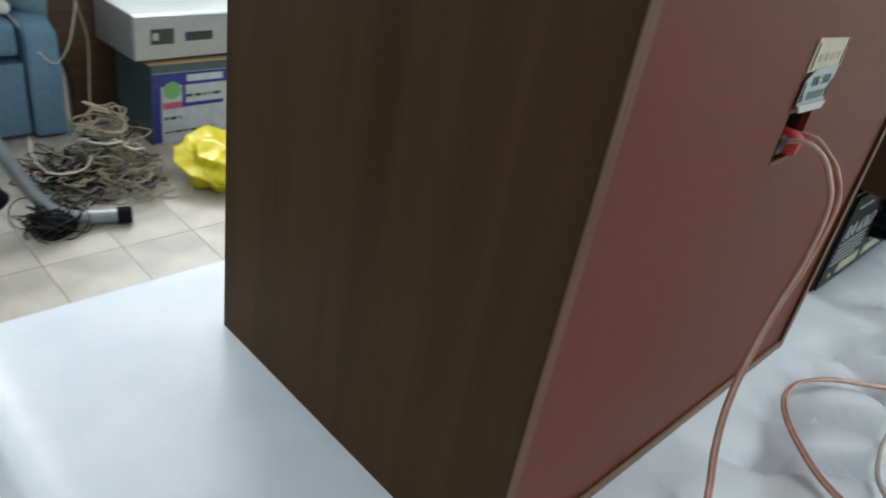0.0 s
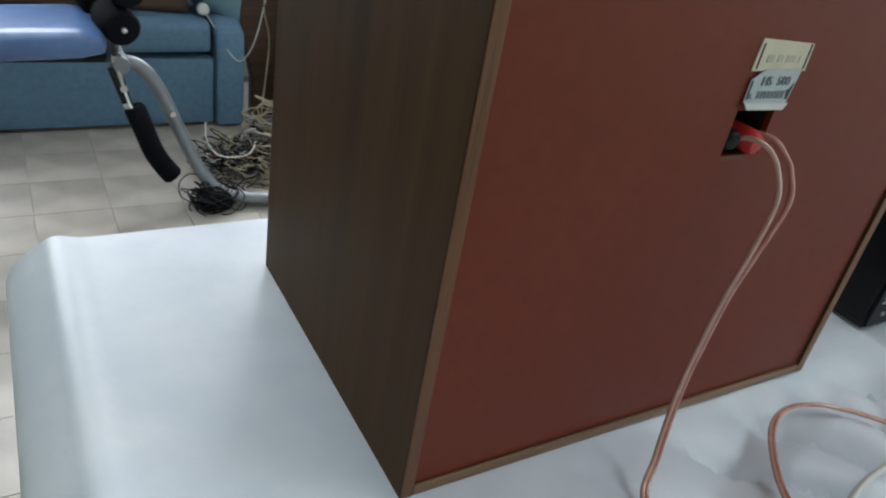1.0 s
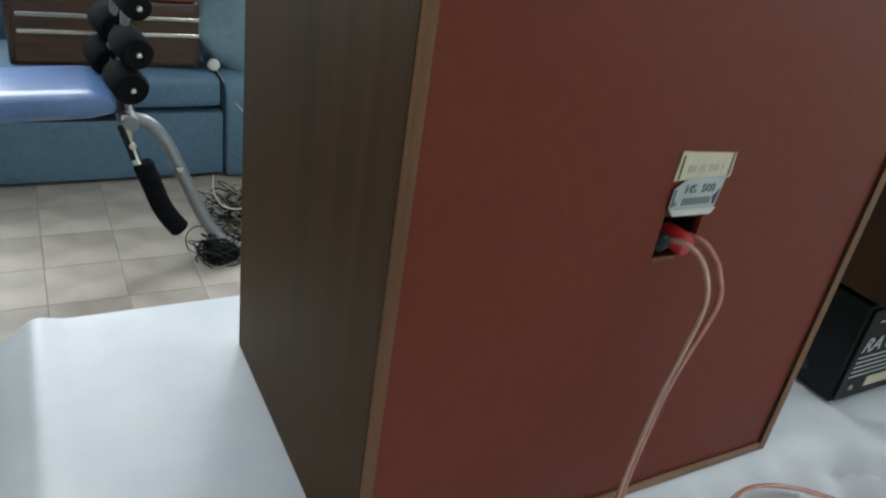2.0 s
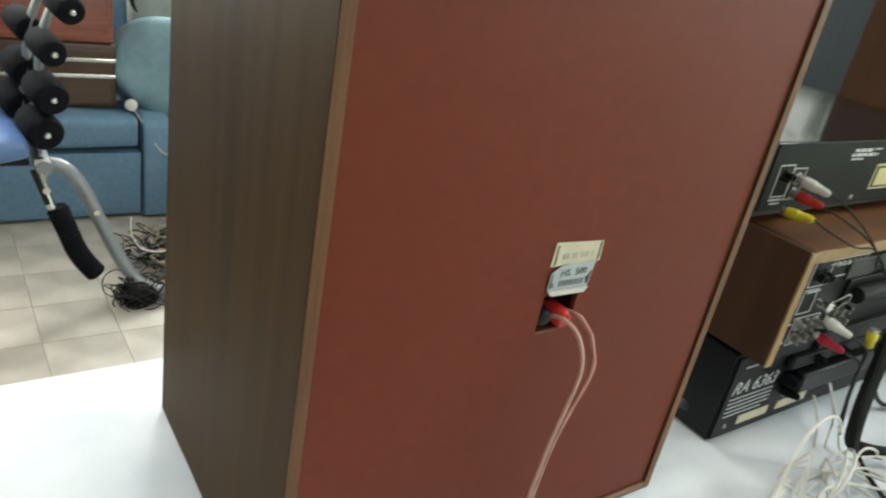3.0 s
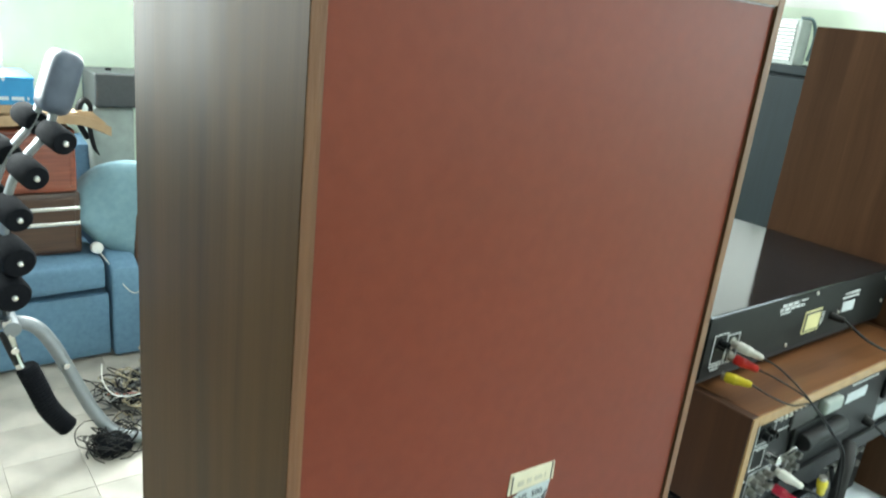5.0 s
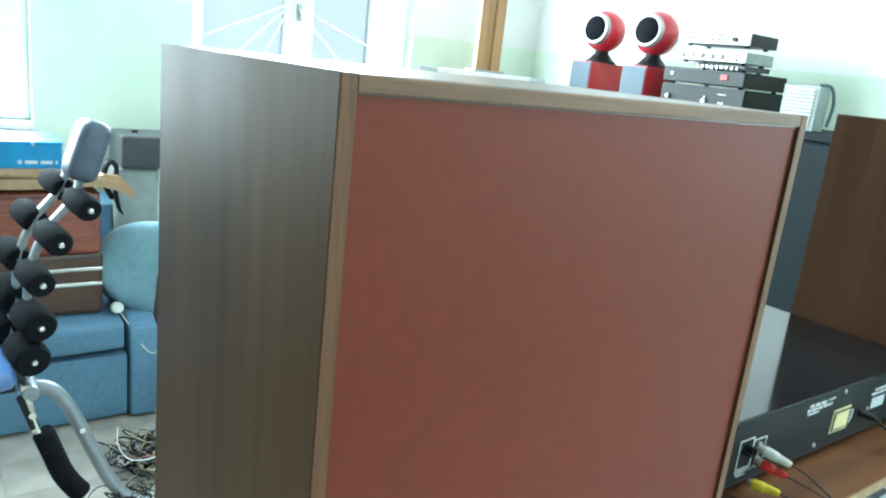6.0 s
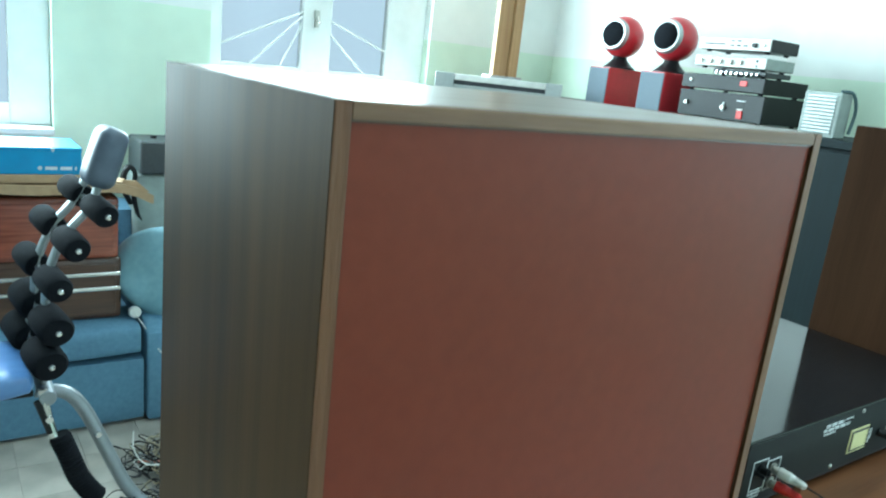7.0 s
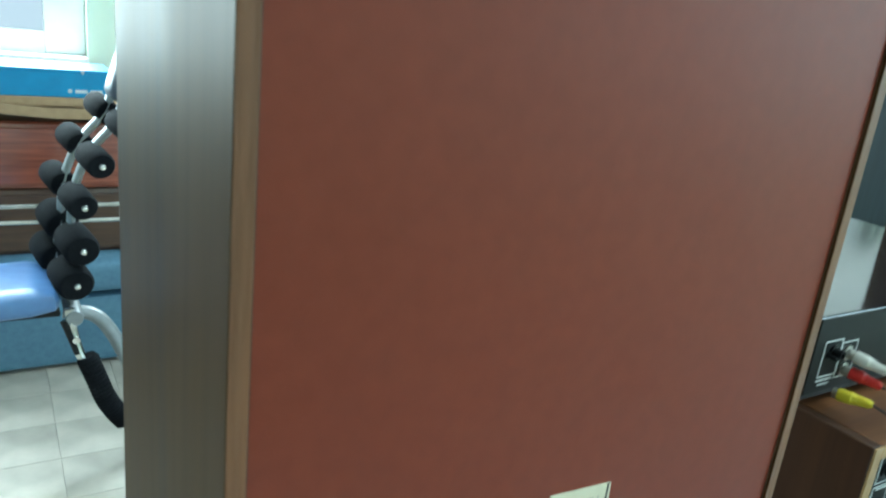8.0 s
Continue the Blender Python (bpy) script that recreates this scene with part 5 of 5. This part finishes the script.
def yellow_bag():
    bm = bmesh.new()
    bmesh.ops.create_icosphere(bm, subdivisions=5, radius=1)
    for v in bm.verts:
        c = v.co.copy()
        ridge = abs(noise.noise(c * 1.3 + Vector((3, 1, 0)))) + 0.35 * abs(noise.noise(c * 3.1))
        k = 1.08 - 0.34 * ridge + 0.22 * noise.noise(c * 0.9)
        v.co = Vector((c.x * 0.155 * k, c.y * 0.135 * k, 0.055 + max(-0.7, c.z) * 0.078 * k))
        v.co.z = max(0.0005, v.co.z + 0.045 * max(0, c.y))
    ob = part("plastic_bag", bm, YELLOWBAG, smooth=True)
    ob.matrix_basis = pose(0.875, 1.845, FLOOR, 0, 0, 20)
    tagged(ob, "crumpled bright yellow plastic bag on the floor", "bag")


yellow_bag()


def wood_scroll():
    """Dark carved wooden end beside the sofa."""
    out = [(0.630, FLOOR), (0.628, -0.60), (0.605, -0.50), (0.580, -0.42), (0.580, -0.34), (0.590, -0.24), (0.630, -0.16), (0.650, 0.05), (0.760, 0.05), (0.775, -0.16), (0.760, -0.30), (0.780, -0.42), (0.800, -0.56), (0.800, FLOOR)]
    ob = part("wooden_stand", prism(out, 0.05, "y", 2.44, 0.008), DARKWOOD)
    tagged(ob, "dark curved wooden stand beside the blue sofa", "stand")


wood_scroll()

# ---- cabinet and gear along the far right wall ----
CT = 0.566
cab = thing("cabinet", "tall dark teal cabinet against the wall", "cabinet", at=(2.44, 0.75, FLOOR))
part("body", box(0.0, 0.49, 0.0, 2.34, 0.06, CT - FLOOR - 0.03, 0.004), TEALCAB, cab)
part("top", box(-0.02, 0.50, -0.02, 2.34, CT - FLOOR - 0.03, CT - FLOOR, 0.004), TEALCAB, cab)
part("plinth", box(0.03, 0.49, 0.02, 2.32, 0, 0.06), DARKWOOD, cab)
for k in range(4):
    dr = part("door", box(-0.018, -0.001, 0.01 + 0.582 * k, 0.585 + 0.582 * k, 0.08, CT - FLOOR - 0.04, 0.003), TEALCAB, cab)
    part("handle", rod((-0.035, 0.05 + 0.582 * k, 0.75), (-0.035, 0.05 + 0.582 * k, 0.87), 0.006, sides=12), NICKEL, dr)


def ball_speaker(y, yb, w, deep, turn, shade):
    b = thing("box_speaker", "small red box loudspeaker with grey grille cloth" + shade, "loudspeaker", at=(2.50, yb, CT), group="red box loudspeakers")
    part("body", box(0.004, deep, 0, w, 0, 0.178, 0.003), BALLRED, b)
    part("grille", box(-0.001, 0.0035, 0.004, w - 0.004, 0.004, 0.174, 0.002), GRILLEGREY, b, "grey cloth grille")
    t = thing("ball_speaker", "red ball loudspeaker on a black conical foot", "loudspeaker", at=(2.62, y, CT + 0.1785), group="red ball loudspeakers")
    part("foot", lathe([(0.075, 0), (0.075, 0.006), (0.060, 0.016), (0.034, 0.045), (0.030, 0.075), (0.01, 0.076)], Matrix.Identity(4), 28), BLACKMETAL, t, smooth=True)
    c = Vector((0, 0, 0.148))
    part("shell", ball(c, 0.098, u=36, v=24), BALLRED, t, smooth=True)
    d = Vector((-0.93, turn, 0.08)).normalized()
    part("ring", lathe([(0.058, 0.055), (0.074, 0.058), (0.075, 0.076), (0.068, 0.086), (0.060, 0.086)], axis_at(c, d), 32), SILVER, t, "pale ring", smooth=True)
    part("cone_grille", lathe([(0.002, 0.060), (0.058, 0.060), (0.061, 0.084), (0.050, 0.096), (0.025, 0.1035), (0.001, 0.105)], axis_at(c, d), 28), FOAM, t, "black front grille", smooth=True)


ball_speaker(2.265, 2.21, 0.13, 0.23, -0.12, "")
ball_speaker(1.955, 1.88, 0.14, 0.19, -0.12, ", beside a black amplifier")


def deck(name, label, y0, y1, z0, z1, x0, x1, front, mat):
    t = thing(name, label, "hi-fi unit", at=(x0, y0, z0))
    w, h, d = y1 - y0, z1 - z0, x1 - x0
    for x in (0.03, d - 0.03):
        for y in (0.03, w - 0.03):
            part("foot", rod((x, y, -0.0004), (x, y, 0.007), 0.010, sides=12), FOAM, t)
    part("case", box(0.004, d, 0, w, 0.007, h, 0.002), mat, t)
    part("front_panel", box(-0.003, 0.0035, 0.001, w - 0.001, 0.008, h - 0.001, 0.002), front, t)
    return t, w, h


def knob(t, y, z, r, mat, deep=0.014):
    part("knob", rod((-0.003, y, z), (-0.003 - deep, y, z), r, r * 0.85, sides=16), mat, t)


t, w, h = deck("power_amplifier", "black power amplifier with a red rocker switch", 1.382, 1.780, CT + 0.0065, CT + 0.120, 2.50, 2.80, BLACKMETAL, BLACKMETAL)
part("switch", box(-0.008, -0.0031, 0.085, 0.11, 0.018, 0.048, 0.001), REDPLASTIC, t, "red and white switch")
part("switch", box(-0.0085, -0.0031, 0.085, 0.11, 0.050, 0.056, 0.001), WHITEPLASTIC, t)
knob(t, 0.175, 0.055, 0.010, NICKEL)
part("pointer", box(-0.010, -0.0031, 0.172, 0.178, 0.040, 0.075), WHITEINK, t)
knob(t, 0.355, 0.06, 0.009, NICKEL)
part("print", box(-0.0036, -0.0031, 0.08, 0.12, 0.085, 0.088), WHITEINK, t)
t, w, h = deck("power_amplifier", "flat black unit stacked on a power amplifier", 1.396, 1.782, CT + 0.1205, CT + 0.186, 2.50, 2.80, BLACKMETAL, BLACKMETAL)
part("switch", box(-0.008, -0.0031, 0.075, 0.105, 0.030, 0.050, 0.001), REDPLASTIC, t, "red switch")
knob(t, 0.34, 0.04, 0.008, WHITEPLASTIC, 0.006)
tagged(part("board", box(2.488, 2.82, 1.374, 1.784, CT + 0.0004, CT + 0.006, 0.001), WHITEPLASTIC), "thin pale board under the amplifiers", "board")
t, w, h = deck("cable_box", "low metal tray of plugs on the amplifier", 1.42, 1.66, CT + 0.1865, CT + 0.212, 2.53, 2.70, GREYPLATE, GREYPLATE)
for k in range(9):
    part("plug", rod((-0.002, 0.025 + 0.023 * k, 0.0105), (-0.022, 0.027 + 0.023 * k, 0.012), 0.0045, sides=10), CHROME, t)
t, w, h = deck("preamplifier", "small silver preamplifier with a row of knobs", 1.408, 1.735, CT + 0.2125, CT + 0.262, 2.50, 2.69, WHITEPLASTIC, GREENGREY)
for k in range(5):
    knob(t, 0.11 + 0.046 * k, 0.027, 0.010, NICKEL)
knob(t, 0.04, 0.036, 0.005, INK, 0.004)
knob(t, 0.04, 0.018, 0.005, INK, 0.004)
part("print", box(-0.0036, -0.0031, 0.08, 0.30, 0.043, 0.0455), GREYPLATE, t)
t, w, h = deck("tuner", "slim black tuner with a pale front", 1.404, 1.728, CT + 0.2790, CT + 0.333, 2.50, 2.69, WHITEPLASTIC, BLACKMETAL)
part("dial", box(-0.0042, -0.0031, 0.20, 0.30, 0.026, 0.032), INK, t, "dark tuning scale")
for k, (y, z) in enumerate(((0.16, 0.040), (0.16, 0.022), (0.13, 0.040), (0.10, 0.022), (0.13, 0.022))):
    part("button", box(-0.007, -0.0031, y, y + 0.016, z, z + 0.006), GREYPLATE, t)
knob(t, 0.065, 0.028, 0.010, BLACKMETAL)
knob(t, 0.028, 0.030, 0.006, NICKEL, 0.008)

rd = thing("louvred_unit", "pale grey louvred box on the cabinet", "radio", at=(2.50, 1.090, CT))
part("case", box(0.004, 0.075, 0, 0.138, 0, 0.160, 0.006), GREENGREY, rd)
part("front_frame", box(-0.002, 0.0035, 0.0, 0.138, 0.0, 0.160, 0.003), GREENGREY, rd)
for k in range(11):
    part("slat", box(-0.008, -0.0021, 0.016, 0.122, 0.016 + 0.0125 * k, 0.023 + 0.0125 * k, 0.001), SILVER, rd)
part("strap", sweep([(0.02, 0.02, 0.165), (0.05, -0.01, 0.16), (0.08, -0.015, 0.10), (0.07, -0.012, 0.02)], 0.006, 8, 5), CARTONSIDE, rd)

SH = CT - 0.05
dev = thing("silver_deck", "long pale silver deck near the corner", "hi-fi unit", at=(2.02, 2.60, SH), turn=(0, 0, -38))
part("case", box(-0.17, 0.40, 0, 0.20, 0.004, 0.120, 0.004), SILVER, dev)
part("top_rim", box(-0.105, 0.335, -0.016, -0.0005, 0.092, 0.122, 0.003), WHITEPLASTIC, dev)
part("slot", box(-0.105, 0.335, -0.006, -0.0008, 0.072, 0.0915), INK, dev, "dark slot along the front")
part("lower_front", box(-0.105, 0.335, -0.014, -0.0008, 0.006, 0.0715, 0.003), SILVER, dev)
for a, b in ((-0.195, -0.106), (0.336, 0.412)):
    part("end_block", box(a, b, -0.022, -0.0008, 0.002, 0.124, 0.003), SILVER, dev)
st = thing("shelf", "dark shelf that carries a silver deck", "shelf", at=(2.02, 2.60, FLOOR), turn=(0, 0, -38))
part("board", box(-0.20, 0.44, -0.04, 0.30, SH - FLOOR - 0.03, SH - FLOOR), TEALCAB, st)
for x in (-0.17, 0.41):
    part("leg", box(x - 0.02, x + 0.02, 0.0, 0.04, 0, SH - FLOOR - 0.03), TEALCAB, st)
    part("leg", box(x - 0.02, x + 0.02, 0.22, 0.26, 0, SH - FLOOR - 0.03), TEALCAB, st)

pl = thing("wooden_boards", "two upright pine boards leaning together near the corner", "boards", at=(2.235, 2.66, SH + 0.1205))
part("board", box(-0.072, 0.012, 0, 0.03, 0, 1.30, 0.003), POSTWOOD, pl)
part("board", box(0.016, 0.072, -0.012, 0.026, 0, 1.32, 0.003), POSTWOOD, pl)
part("foot_board", box(-0.10, 0.10, -0.02, 0.05, -0.0, 0.012, 0.002), SILVER, pl)

# ---- floor tiles ----
slab = bpy.data.objects["floor"]
tile_me = bpy.data.meshes.new("tile")
bm = box(-0.0995, 0.0995, -0.0995, 0.0995, -0.004, 0.0, 0.0008, 1)
bm.to_mesh(tile_me)
bm.free()
tile_me.materials.append(TILE)
rest = bmesh.new()
for i in range(-27, 16):
    for j in range(-13, 16):
        x, y = 0.133 + 0.2 * i, 1.89 + 0.2 * j
        if not (LEFT < x < RIGHT and BACK < y < FAR):
            continue
        if -1.0 < x < 1.4 and 0.2 < y < 2.5:
            ob = new("tile", tile_me)
            ob.parent = slab
            ob.location = (x, y, FLOOR)
        else:
            box(x - 0.0995, x + 0.0995, y - 0.0995, y + 0.0995, FLOOR - 0.004, FLOOR, bm=rest)
ob = part("tiles", rest, TILE, slab)
tagged(ob, kind="stuff")
